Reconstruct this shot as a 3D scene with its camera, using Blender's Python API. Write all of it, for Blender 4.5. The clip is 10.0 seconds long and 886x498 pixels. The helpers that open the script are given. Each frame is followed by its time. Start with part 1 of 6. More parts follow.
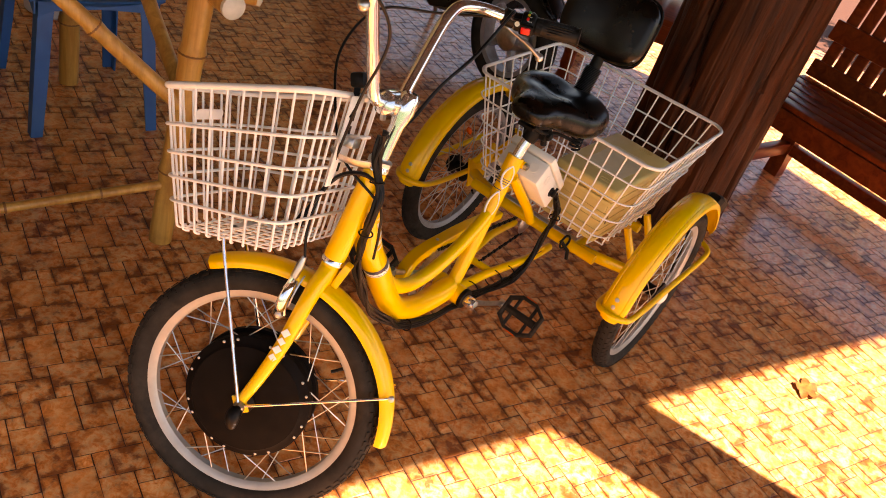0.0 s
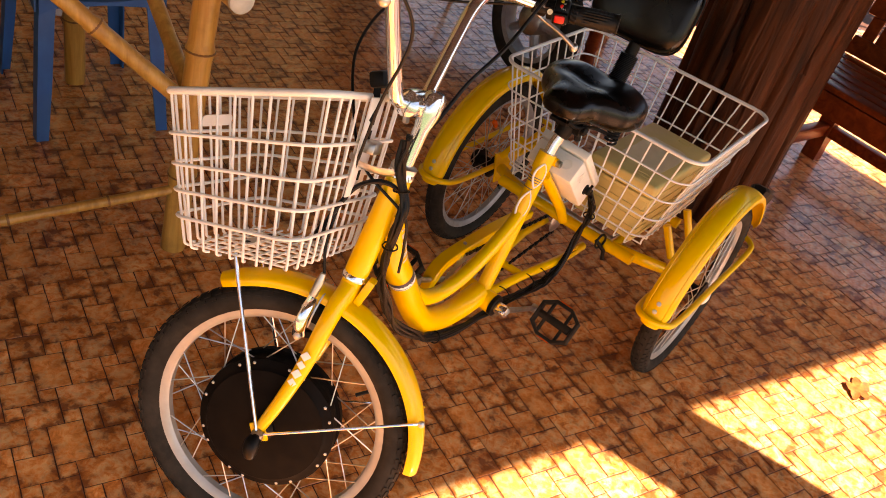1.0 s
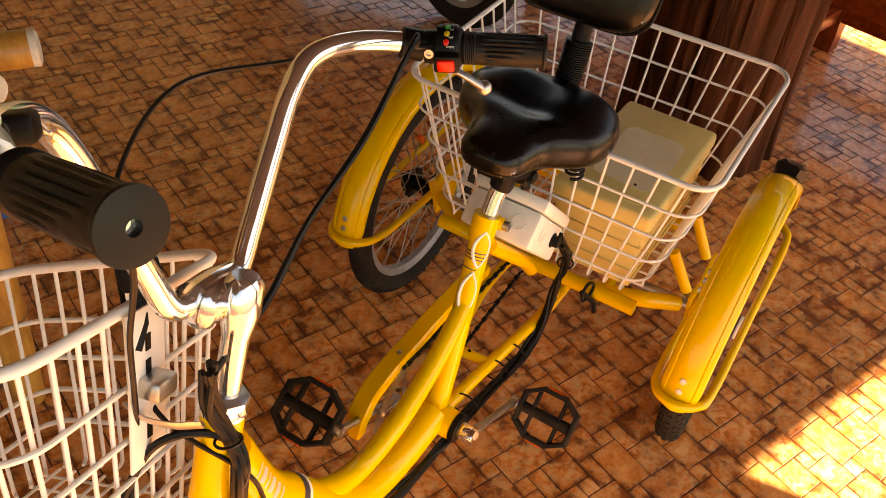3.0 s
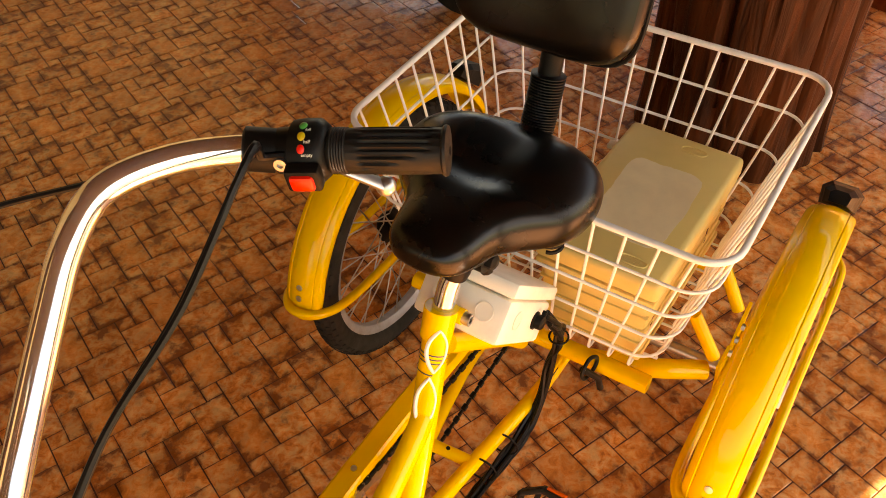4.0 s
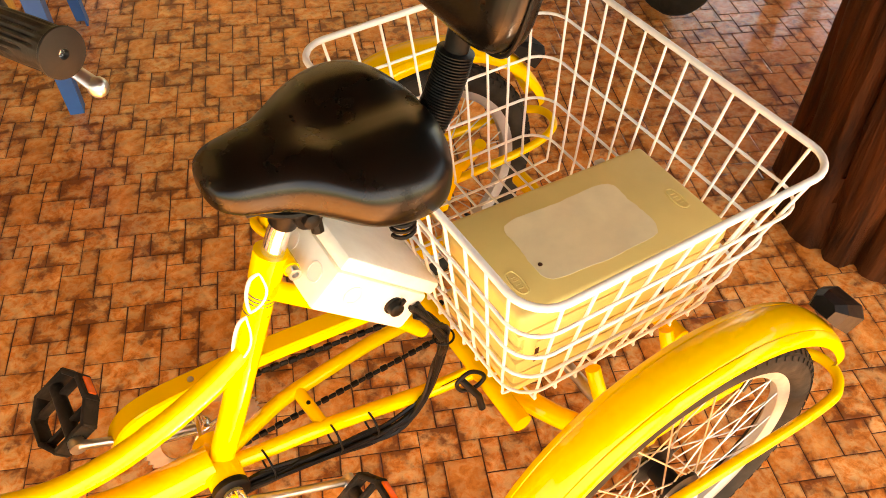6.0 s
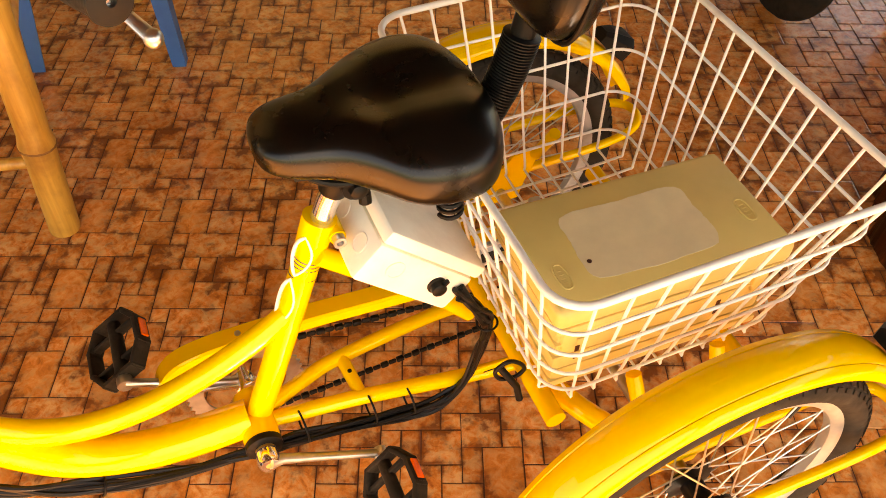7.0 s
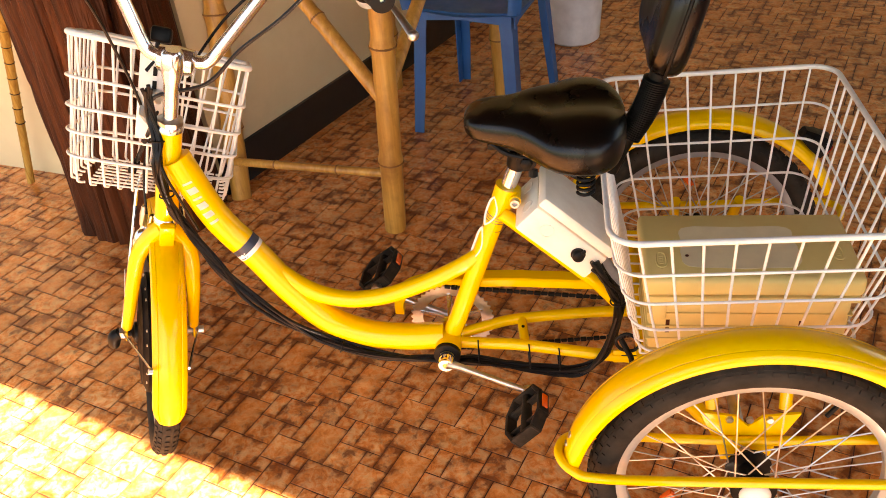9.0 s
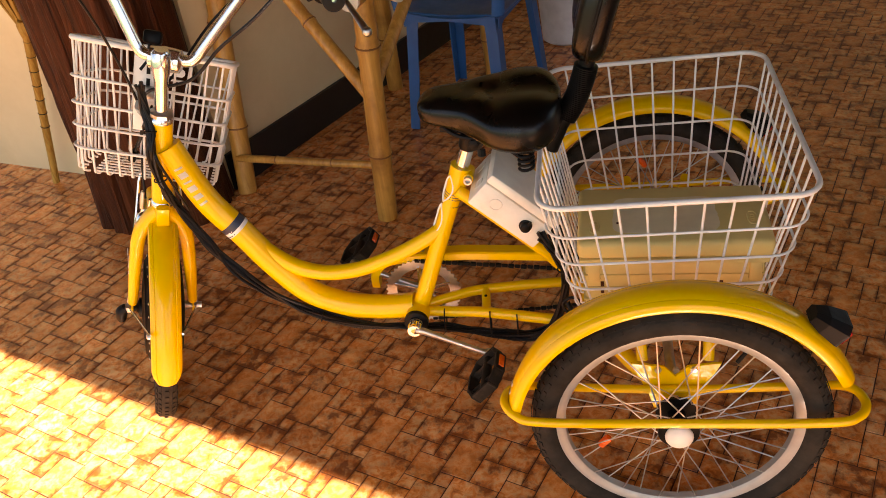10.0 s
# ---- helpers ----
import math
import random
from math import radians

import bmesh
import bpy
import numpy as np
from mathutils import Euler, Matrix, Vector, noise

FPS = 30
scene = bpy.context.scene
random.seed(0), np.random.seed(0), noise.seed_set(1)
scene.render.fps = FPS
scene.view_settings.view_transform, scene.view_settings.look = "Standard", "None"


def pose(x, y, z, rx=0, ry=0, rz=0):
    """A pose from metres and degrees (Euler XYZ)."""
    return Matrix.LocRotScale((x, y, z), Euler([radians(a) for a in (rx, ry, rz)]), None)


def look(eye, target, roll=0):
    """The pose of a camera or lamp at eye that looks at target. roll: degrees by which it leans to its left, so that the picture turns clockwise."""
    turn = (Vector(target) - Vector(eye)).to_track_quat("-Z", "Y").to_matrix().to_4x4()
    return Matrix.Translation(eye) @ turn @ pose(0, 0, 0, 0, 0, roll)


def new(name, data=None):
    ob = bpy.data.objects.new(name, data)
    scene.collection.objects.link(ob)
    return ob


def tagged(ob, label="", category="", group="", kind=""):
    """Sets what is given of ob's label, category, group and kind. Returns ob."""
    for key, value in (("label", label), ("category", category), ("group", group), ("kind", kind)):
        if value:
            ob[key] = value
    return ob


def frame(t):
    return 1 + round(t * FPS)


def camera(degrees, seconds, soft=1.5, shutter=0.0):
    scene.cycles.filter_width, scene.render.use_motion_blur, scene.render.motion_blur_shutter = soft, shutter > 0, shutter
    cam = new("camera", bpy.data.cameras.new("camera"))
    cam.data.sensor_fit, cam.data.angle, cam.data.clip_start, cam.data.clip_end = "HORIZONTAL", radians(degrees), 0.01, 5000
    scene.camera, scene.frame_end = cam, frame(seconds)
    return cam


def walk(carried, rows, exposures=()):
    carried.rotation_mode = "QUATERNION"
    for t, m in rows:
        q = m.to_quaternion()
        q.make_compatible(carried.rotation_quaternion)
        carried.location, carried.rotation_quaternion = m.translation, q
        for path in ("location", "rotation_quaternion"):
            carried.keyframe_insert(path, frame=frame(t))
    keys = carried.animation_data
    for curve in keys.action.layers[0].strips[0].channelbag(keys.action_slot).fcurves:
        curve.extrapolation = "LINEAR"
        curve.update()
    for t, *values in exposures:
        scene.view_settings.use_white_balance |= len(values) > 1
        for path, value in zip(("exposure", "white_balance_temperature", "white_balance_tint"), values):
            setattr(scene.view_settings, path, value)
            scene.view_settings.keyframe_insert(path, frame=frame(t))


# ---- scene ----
cam = camera(54.3, 10.0, soft=0.95)
PATH = [
    (0, (2.01, 0.749, 1.452), (0.528, -0.024, 0.353), 18.9),
    (0.5, (1.978, 0.724, 1.44), (0.511, -0.062, 0.331), 18.5),
    (1, (1.91, 0.66, 1.415), (0.469, -0.127, 0.273), 17.1),
    (1.5, (1.788, 0.531, 1.422), (0.377, -0.182, 0.197), 16.0),
    (2, (1.647, 0.445, 1.393), (0.24, -0.195, 0.123), 13.7),
    (2.5, (1.485, 0.441, 1.374), (0.087, -0.222, 0.107), 9.4),
    (2.7, (1.399, 0.422, 1.369), (0.029, -0.25, 0.076), 8.7),
    (3.8, (1.0, 0.384, 1.347), (-0.24, -0.383, -0.022), -0.7),
    (4, (0.937, 0.365, 1.315), (-0.274, -0.419, -0.071), -0.7),
    (4.5, (0.767, 0.34, 1.3), (-0.299, -0.541, -0.145), -0.6),
    (5, (0.618, 0.428, 1.295), (-0.277, -0.59, -0.175), -1.5),
    (5.5, (0.598, 0.568, 1.285), (-0.236, -0.542, -0.155), 1.1),
    (5.7, (0.593, 0.622, 1.28), (-0.213, -0.523, -0.148), 1.5),
    (6.8, (0.517, 0.685, 1.268), (-0.072, -0.54, -0.2), 1.4),
    (7, (0.518, 0.683, 1.269), (-0.023, -0.564, -0.198), 1.5),
    (7.5, (0.512, 0.692, 1.271), (0.133, -0.649, -0.164), -0.2),
    (8, (0.475, 0.829, 1.293), (0.307, -0.649, -0.044), -1.7),
    (8.5, (0.459, 1.075, 1.315), (0.439, -0.512, 0.098), -2.3),
    (9, (0.288, 1.245, 1.338), (0.554, -0.368, 0.185), -6.1),
    (9.5, (0.137, 1.352, 1.347), (0.516, -0.26, 0.225), -8.4),
    (10, (0.13, 1.4, 1.368), (0.477, -0.213, 0.238), -8.5),
]
walk(cam, [(t, look(eye, target, roll)) for t, eye, target, roll in PATH],
     exposures=[(0.0, 2.60, 8100, 23), (2.0, 2.64, 8800, 22), (2.7, 2.8, 9700, 21), (3.8, 3.3, 11000, 19), (4.5, 3.78, 11800, 19), (5.0, 4.18, 11400, 16), (5.7, 4.28, 11000, 14), (7.0, 3.82, 11800, 17), (7.5, 3.78, 11800, 17), (8.6, 3.7, 9800, 14), (9.2, 2.97, 7800, 17), (10.0, 2.49, 7800, 17)])

# ---- light ----
SUN_AZ, SUN_EL = radians(96), radians(47)      # from +y, a little towards -x
world = bpy.data.worlds.new("sky")
scene.world = world
world.use_nodes = True
wn = world.node_tree.nodes
sky = wn.new("ShaderNodeTexSky")
sky.sky_type, sky.sun_disc, sky.sun_elevation, sky.sun_rotation = "NISHITA", False, SUN_EL, radians(90) - SUN_AZ
world.node_tree.links.new(sky.outputs[0], wn["Background"].inputs[0])
wn["Background"].inputs[1].default_value = 0.05
sun_data = bpy.data.lights.new("sun", "SUN")
sun_data.energy, sun_data.angle, sun_data.color = 5.0, radians(0.6), (1.0, 0.985, 0.965)
sun = new("sun", sun_data)
SUN_DIR = Vector((math.cos(SUN_AZ) * math.cos(SUN_EL), math.sin(SUN_AZ) * math.cos(SUN_EL), math.sin(SUN_EL)))
sun.matrix_world = look(SUN_DIR * 12, (0, 0, 0))


# ---- materials ----
def nodes(name):
    m = bpy.data.materials.new(name)
    m.use_nodes = True
    nt = m.node_tree
    return m, nt, nt.nodes["Principled BSDF"]


def ramp(nt, fac, stops):
    r = nt.nodes.new("ShaderNodeValToRGB")
    el = r.color_ramp.elements
    while len(el) < len(stops):
        el.new(0.5)
    for e, (p, c) in zip(el, stops):
        e.position, e.color = p, (*c, 1)
    nt.links.new(fac, r.inputs[0])
    return r.outputs[0]


def noise_tex(nt, scale, detail=4, rough=0.55, vec=None, dist=0.0):
    n = nt.nodes.new("ShaderNodeTexNoise")
    n.inputs["Scale"].default_value, n.inputs["Detail"].default_value = scale, detail
    n.inputs["Roughness"].default_value, n.inputs["Distortion"].default_value = rough, dist
    if vec is None:
        tc = nt.nodes.new("ShaderNodeTexCoord")
        vec = tc.outputs["Object"]
    nt.links.new(vec, n.inputs["Vector"])
    return n.outputs["Fac"]


def stretched(nt, scale, coord="Object", rot=(0, 0, 0)):
    tc, mp = nt.nodes.new("ShaderNodeTexCoord"), nt.nodes.new("ShaderNodeMapping")
    mp.inputs["Scale"].default_value, mp.inputs["Rotation"].default_value = scale, rot
    nt.links.new(tc.outputs[coord], mp.inputs["Vector"])
    return mp.outputs[0]


def bump(nt, bsdf, fac, strength, dist=0.002):
    b = nt.nodes.new("ShaderNodeBump")
    b.inputs["Strength"].default_value, b.inputs["Distance"].default_value = strength, dist
    nt.links.new(fac, b.inputs["Height"])
    nt.links.new(b.outputs[0], bsdf.inputs["Normal"])


def mix(nt, fac, a, b, kind="MIX"):
    m = nt.nodes.new("ShaderNodeMix")
    m.data_type, m.blend_type = "RGBA", kind
    for sock, val in ((m.inputs["Factor"], fac), (m.inputs[6], a), (m.inputs[7], b)):
        if hasattr(val, "is_linked"):
            nt.links.new(val, sock)
        elif isinstance(val, (int, float)):
            sock.default_value = val
        else:
            sock.default_value = (*val, 1)
    return m.outputs[2]


def paint(name, col, rough=0.4, metal=0.0, var=0.15, scale=18, bumps=0.03, coat=0.0, grime=None, spec=0.5):
    """Plain surface with soft patches, fine grain and, where given, dirt of another colour."""
    m, nt, b = nodes(name)
    dark = tuple(c * (1 - var) for c in col)
    light = tuple(min(1, c * (1 + var * 0.6)) for c in col)
    c = ramp(nt, noise_tex(nt, scale, 6), [(0.3, dark), (0.7, light)])
    if grime:
        g = ramp(nt, noise_tex(nt, scale * 0.35, 8, 0.7), [(0.52, (0, 0, 0)), (0.72, (0.75, 0.75, 0.75))])
        c = mix(nt, g, c, grime)
    nt.links.new(c, b.inputs["Base Color"])
    r = ramp(nt, noise_tex(nt, scale * 2.3, 5), [(0.3, (rough * 0.8,) * 3), (0.7, (min(1, rough * 1.25),) * 3)])
    nt.links.new(r, b.inputs["Roughness"])
    b.inputs["Metallic"].default_value, b.inputs["Coat Weight"].default_value = metal, coat
    b.inputs["Coat Roughness"].default_value, b.inputs["Specular IOR Level"].default_value = 0.05, spec
    if bumps:
        bump(nt, b, noise_tex(nt, scale * 14, 3), bumps)
    return m


YELLOW = paint("yellow_paint", (0.92, 0.550, 0.0008), 0.38, var=0.05, scale=9, bumps=0.006, coat=0.55, spec=0.2)
WHITE_WIRE = paint("white_coating", (0.80, 0.79, 0.75), 0.38, var=0.06, scale=25, bumps=0.02, grime=(0.55, 0.5, 0.45))
CHROME = paint("chrome", (0.84, 0.84, 0.83), 0.10, 0.93, var=0.08, scale=30, bumps=0.01)
STEEL = paint("zinc_steel", (0.55, 0.53, 0.5), 0.35, 1.0, var=0.25, scale=40, bumps=0.04)
ALLOY = paint("alloy_rim", (0.37, 0.37, 0.34), 0.38, 0.35, var=0.12, scale=30, bumps=0.02)
GREY_RIM = paint("dull_grey_rim", (0.36, 0.36, 0.37), 0.5, 0.4, var=0.2, scale=22, bumps=0.04, grime=(0.22, 0.17, 0.12))
RUBBER = paint("tyre_rubber", (0.030, 0.026, 0.021), 0.85, var=0.4, scale=20, bumps=0.15, grime=(0.060, 0.048, 0.035), spec=0.10)
BLACK = paint("black_plastic", (0.006, 0.0055, 0.005), 0.42, var=0.3, scale=30, bumps=0.05, spec=0.14)
PEDAL = paint("dusty_black_plastic", (0.020, 0.016, 0.012), 0.6, var=0.4, scale=40, bumps=0.08, grime=(0.06, 0.045, 0.03), spec=0.15)
GRIP = paint("grip_rubber", (0.010, 0.0095, 0.009), 0.45, var=0.3, scale=40, bumps=0.08, spec=0.2)
CABLE = paint("cable_sheath", (0.006, 0.0055, 0.0055), 0.38, var=0.3, scale=60, bumps=0.02, spec=0.2)
VINYL = paint("black_vinyl", (0.0026, 0.0022, 0.0018), 0.27, var=0.1, scale=5, bumps=0.0, spec=0.30)
MOTOR = paint("motor_shell", (0.006, 0.0045, 0.0035), 0.6, 0.0, var=0.3, scale=18, bumps=0.05, grime=(0.011, 0.008, 0.006), spec=0.06)
BOX_WHITE = paint("white_abs", (0.80, 0.78, 0.69), 0.42, var=0.05, scale=14, bumps=0.02, grime=(0.62, 0.58, 0.5))
CASE = paint("beige_case", (0.68, 0.525, 0.19), 0.45, var=0.10, scale=9, bumps=0.03, grime=(0.70, 0.56, 0.26), spec=0.25)
CASE_PALE = paint("glue_patch", (0.74, 0.63, 0.38), 0.6, var=0.08, scale=26, bumps=0.03)
BLUE = paint("blue_plastic", (0.016, 0.115, 0.34), 0.42, var=0.25, scale=8, bumps=0.03, grime=(0.04, 0.13, 0.28))
PLASTER = paint("cream_plaster", (0.72, 0.58, 0.34), 0.85, var=0.08, scale=3, bumps=0.12, grime=(0.60, 0.46, 0.25))
SKIRT = paint("black_skirting", (0.012, 0.010, 0.008), 0.35, var=0.3, scale=10, bumps=0.04)
RED = paint("red_button", (0.75, 0.012, 0.008), 0.35, var=0.1, scale=60, bumps=0.0)
ORANGE = paint("orange_reflector", (0.9, 0.12, 0.01), 0.2, var=0.15, scale=120, bumps=0.2, coat=0.5)
REDLENS = paint("red_lens", (0.45, 0.012, 0.006), 0.25, var=0.2, scale=60, bumps=0.1, coat=0.5)
GREEN = paint("green_dot", (0.03, 0.3, 0.06), 0.4, bumps=0)
AMBER = paint("yellow_dot", (0.55, 0.4, 0.02), 0.4, bumps=0)
WHITE_MARK = paint("white_decal", (0.82, 0.8, 0.74), 0.4, var=0.06, bumps=0)
DARK_MARK = paint("dark_decal", (0.03, 0.035, 0.06), 0.4, var=0.1, bumps=0)
BRASS = paint("brassy_axle", (0.6, 0.45, 0.16), 0.35, 0.8, bumps=0.03)
CLOUDY = paint("cloudy_end_cap", (0.62, 0.58, 0.48), 0.3, var=0.15, scale=40, bumps=0.04)
BOTTLE = paint("white_plastic_pail", (0.75, 0.76, 0.78), 0.4, bumps=0.02)


def wood(name, dark, light, scale=(30, 30, 3), rough=0.45, bumps=0.25, dist=1.2, crack=0.0):
    m, nt, b = nodes(name)
    v = stretched(nt, scale)
    f = noise_tex(nt, 1.0, 8, 0.6, v, dist)
    c = ramp(nt, f, [(0.3, dark), (0.5, tuple((a + z) / 2 for a, z in zip(dark, light))), (0.72, light)])
    patch = noise_tex(nt, 2.5, 4)
    c = mix(nt, ramp(nt, patch, [(0.35, (0.55,) * 3), (0.65, (1.0,) * 3)]), tuple(x * 0.6 for x in dark), c)
    nt.links.new(c, b.inputs["Base Color"])
    b.inputs["Roughness"].default_value, b.inputs["Specular IOR Level"].default_value = rough, 0.12
    bump(nt, b, f, bumps, 0.004 + crack)
    return m


POST_WOOD = wood("dark_post_wood", (0.010, 0.0028, 0.0010), (0.13, 0.034, 0.009), (22, 22, 1.6), 0.45, 0.8, 1.5, 0.012)
BENCH_WOOD = wood("red_brown_wood", (0.13, 0.020, 0.005), (0.33, 0.062, 0.014), (26, 4, 26), 0.33, 0.15)
ROOF_WOOD = wood("roof_boards", (0.035, 0.018, 0.009), (0.11, 0.055, 0.025), (3, 30, 30), 0.6, 0.2)


def bamboo_mat():
    m, nt, b = nodes("bamboo")
    v = stretched(nt, (60, 60, 4))
    f = noise_tex(nt, 1.0, 6, 0.6, v, 0.4)
    c = ramp(nt, f, [(0.3, (0.40, 0.18, 0.030)), (0.7, (0.66, 0.36, 0.080))])
    blot = noise_tex(nt, 7, 5, 0.7)
    c = mix(nt, ramp(nt, blot, [(0.5, (0, 0, 0)), (0.75, (0.7,) * 3)]), c, (0.22, 0.085, 0.018))
    nt.links.new(c, b.inputs["Base Color"])
    b.inputs["Roughness"].default_value = 0.38
    bump(nt, b, f, 0.12, 0.002)
    return m


BAMBOO = bamboo_mat()
BAMBOO_KNOT = paint("bamboo_knot", (0.24, 0.10, 0.025), 0.55, var=0.3, scale=60, bumps=0.1)


# ---- mesh helpers ----
def part(name, bm, mat, parent=None, label="", smooth=True, m=None):
    me = bpy.data.meshes.new(name)
    bm.to_mesh(me)
    bm.free()
    for p in me.polygons:
        p.use_smooth = smooth
    if smooth:
        me.set_sharp_from_angle(angle=radians(42))
    if mat:
        for one in (mat if isinstance(mat, (list, tuple)) else (mat,)):
            me.materials.append(one)
    ob = new(name, me)
    if parent:
        ob.parent = parent
    if m is not None:
        ob.matrix_basis = m
    return tagged(ob, label)


def again(ob, m, parent=None):
    """Another object on the same mesh."""
    o = ob.copy()
    scene.collection.objects.link(o)
    o.parent = parent or ob.parent
    o.matrix_basis = m
    return o


def spline(pts, k=6, closed=False):
    """Catmull-Rom through pts."""
    P = [Vector(p) for p in pts]
    n = len(P)
    out = []
    for i in range(n if closed else n - 1):
        a = P[(i - 1) % n] if closed or i else P[0] * 2 - P[1]
        b, c = P[i], P[(i + 1) % n]
        d = P[(i + 2) % n] if closed or i + 2 < n else P[-1] * 2 - P[-2]
        for j in range(k):
            t = j / k
            out.append(0.5 * (2 * b + (c - a) * t + (2 * a - 5 * b + 4 * c - d) * t * t + (3 * b - a - 3 * c + d) * t ** 3))
    if not closed:
        out.append(P[-1])
    return out


def tube(bm, pts, r, n=10, closed=False, caps=True, flat=1.0):
    """Sweeps a circle (flat: squeezed to an oval) along pts; r may be a list."""
    P = [Vector(p) for p in pts]
    N = len(P)
    rs = r if isinstance(r, (list, tuple)) else [r] * N
    t0 = ((P[1] - P[-1]) if closed else (P[1] - P[0])).normalized()
    u = t0.orthogonal().normalized()
    rings = []
    for i in range(N):
        if closed:
            t = (P[(i + 1) % N] - P[i - 1]).normalized()
        else:
            t = (P[min(i + 1, N - 1)] - P[max(i - 1, 0)]).normalized()
        u = (u - t * u.dot(t)).normalized()
        v = t.cross(u)
        rings.append([bm.verts.new(P[i] + rs[i] * (math.cos(a) * u + flat * math.sin(a) * v)) for a in (2 * math.pi * j / n for j in range(n))])
    for i in range(N if closed else N - 1):
        a, b = rings[i], rings[(i + 1) % N]
        for j in range(n):
            bm.faces.new((a[j], a[(j + 1) % n], b[(j + 1) % n], b[j]))
    if caps and not closed:
        bm.faces.new(list(reversed(rings[0])))
        bm.faces.new(rings[-1])
    return bm


def tube_bm(pts, r, n=10, **kw):
    return tube(bmesh.new(), pts, r, n, **kw)


def lathe(bm, profile, m=Matrix(), n=24, closed=False):
    """Turns (radius, height) round the local z axis."""
    rings = [[bm.verts.new(m @ Vector((r * math.cos(a), r * math.sin(a), h))) for a in (2 * math.pi * j / n for j in range(n))] for r, h in profile]
    k = len(rings)
    for i in range(k if closed else k - 1):
        a, b = rings[i], rings[(i + 1) % k]
        for j in range(n):
            bm.faces.new((a[j], a[(j + 1) % n], b[(j + 1) % n], b[j]))
    if not closed:
        bm.faces.new(list(reversed(rings[0])))
        bm.faces.new(rings[-1])
    return bm


def lathe_bm(profile, m=Matrix(), n=24, closed=False):
    return lathe(bmesh.new(), profile, m, n, closed)


def box(bm, size, m=Matrix(), bevel=0.0, seg=2):
    r = bmesh.ops.create_cube(bm, size=1, matrix=m @ Matrix.Diagonal((*size, 1)))
    if bevel:
        edges = list({e for v in r["verts"] for e in v.link_edges})
        bmesh.ops.bevel(bm, geom=edges, offset=bevel, segments=seg, profile=0.5, affect="EDGES")
    return bm


def box_bm(size, m=Matrix(), bevel=0.0, seg=2):
    return box(bmesh.new(), size, m, bevel, seg)


def loft(bm, rings, close=True):
    """Skins rings of equal length (each closed)."""
    vs = [[bm.verts.new(p) for p in r] for r in rings]
    n = len(vs[0])
    for a, b in zip(vs, vs[1:]):
        for j in range(n):
            bm.faces.new((a[j], a[(j + 1) % n], b[(j + 1) % n], b[j]))
    if close:
        bm.faces.new(list(reversed(vs[0])))
        bm.faces.new(vs[-1])
    bmesh.ops.recalc_face_normals(bm, faces=bm.faces)
    return bm


def axis_m(p, d):
    """A pose at p whose z points along d."""
    return Matrix.Translation(p) @ Vector(d).to_track_quat("Z", "Y").to_matrix().to_4x4()


def thing(name, label, category, group="", at=(0, 0, 0)):
    e = new(name)
    e.empty_display_size = 0.05
    e.location = at
    return tagged(e, label, category, group)


def structure(name, bm, mat, label="", category="", smooth=False):
    ob = part(name, bm, mat, None, label, smooth)
    return tagged(ob, label, category, kind="structure")


# ---- the terrace ----
U, V = Vector((0.938, -0.347, 0)), Vector((0.347, 0.938, 0))   # along the eave, out into the garden


def slab(pts, z0, z1):
    return loft(bmesh.new(), [[Vector((x, y, z)) for x, y in pts] for z in (z0, z1)])


def uv_pt(u, v):
    p = U * u + V * v
    return p.x, p.y


GROUT = paint("dark_joint", (0.080, 0.022, 0.006), 0.9, var=0.3, scale=30, bumps=0.1)
structure("floor", slab([uv_pt(-9, -9), uv_pt(9, -9), uv_pt(9, 3.2), uv_pt(-9, 3.2)], -0.2, -0.0018), GROUT, "terrace floor with brown joints", "floor")


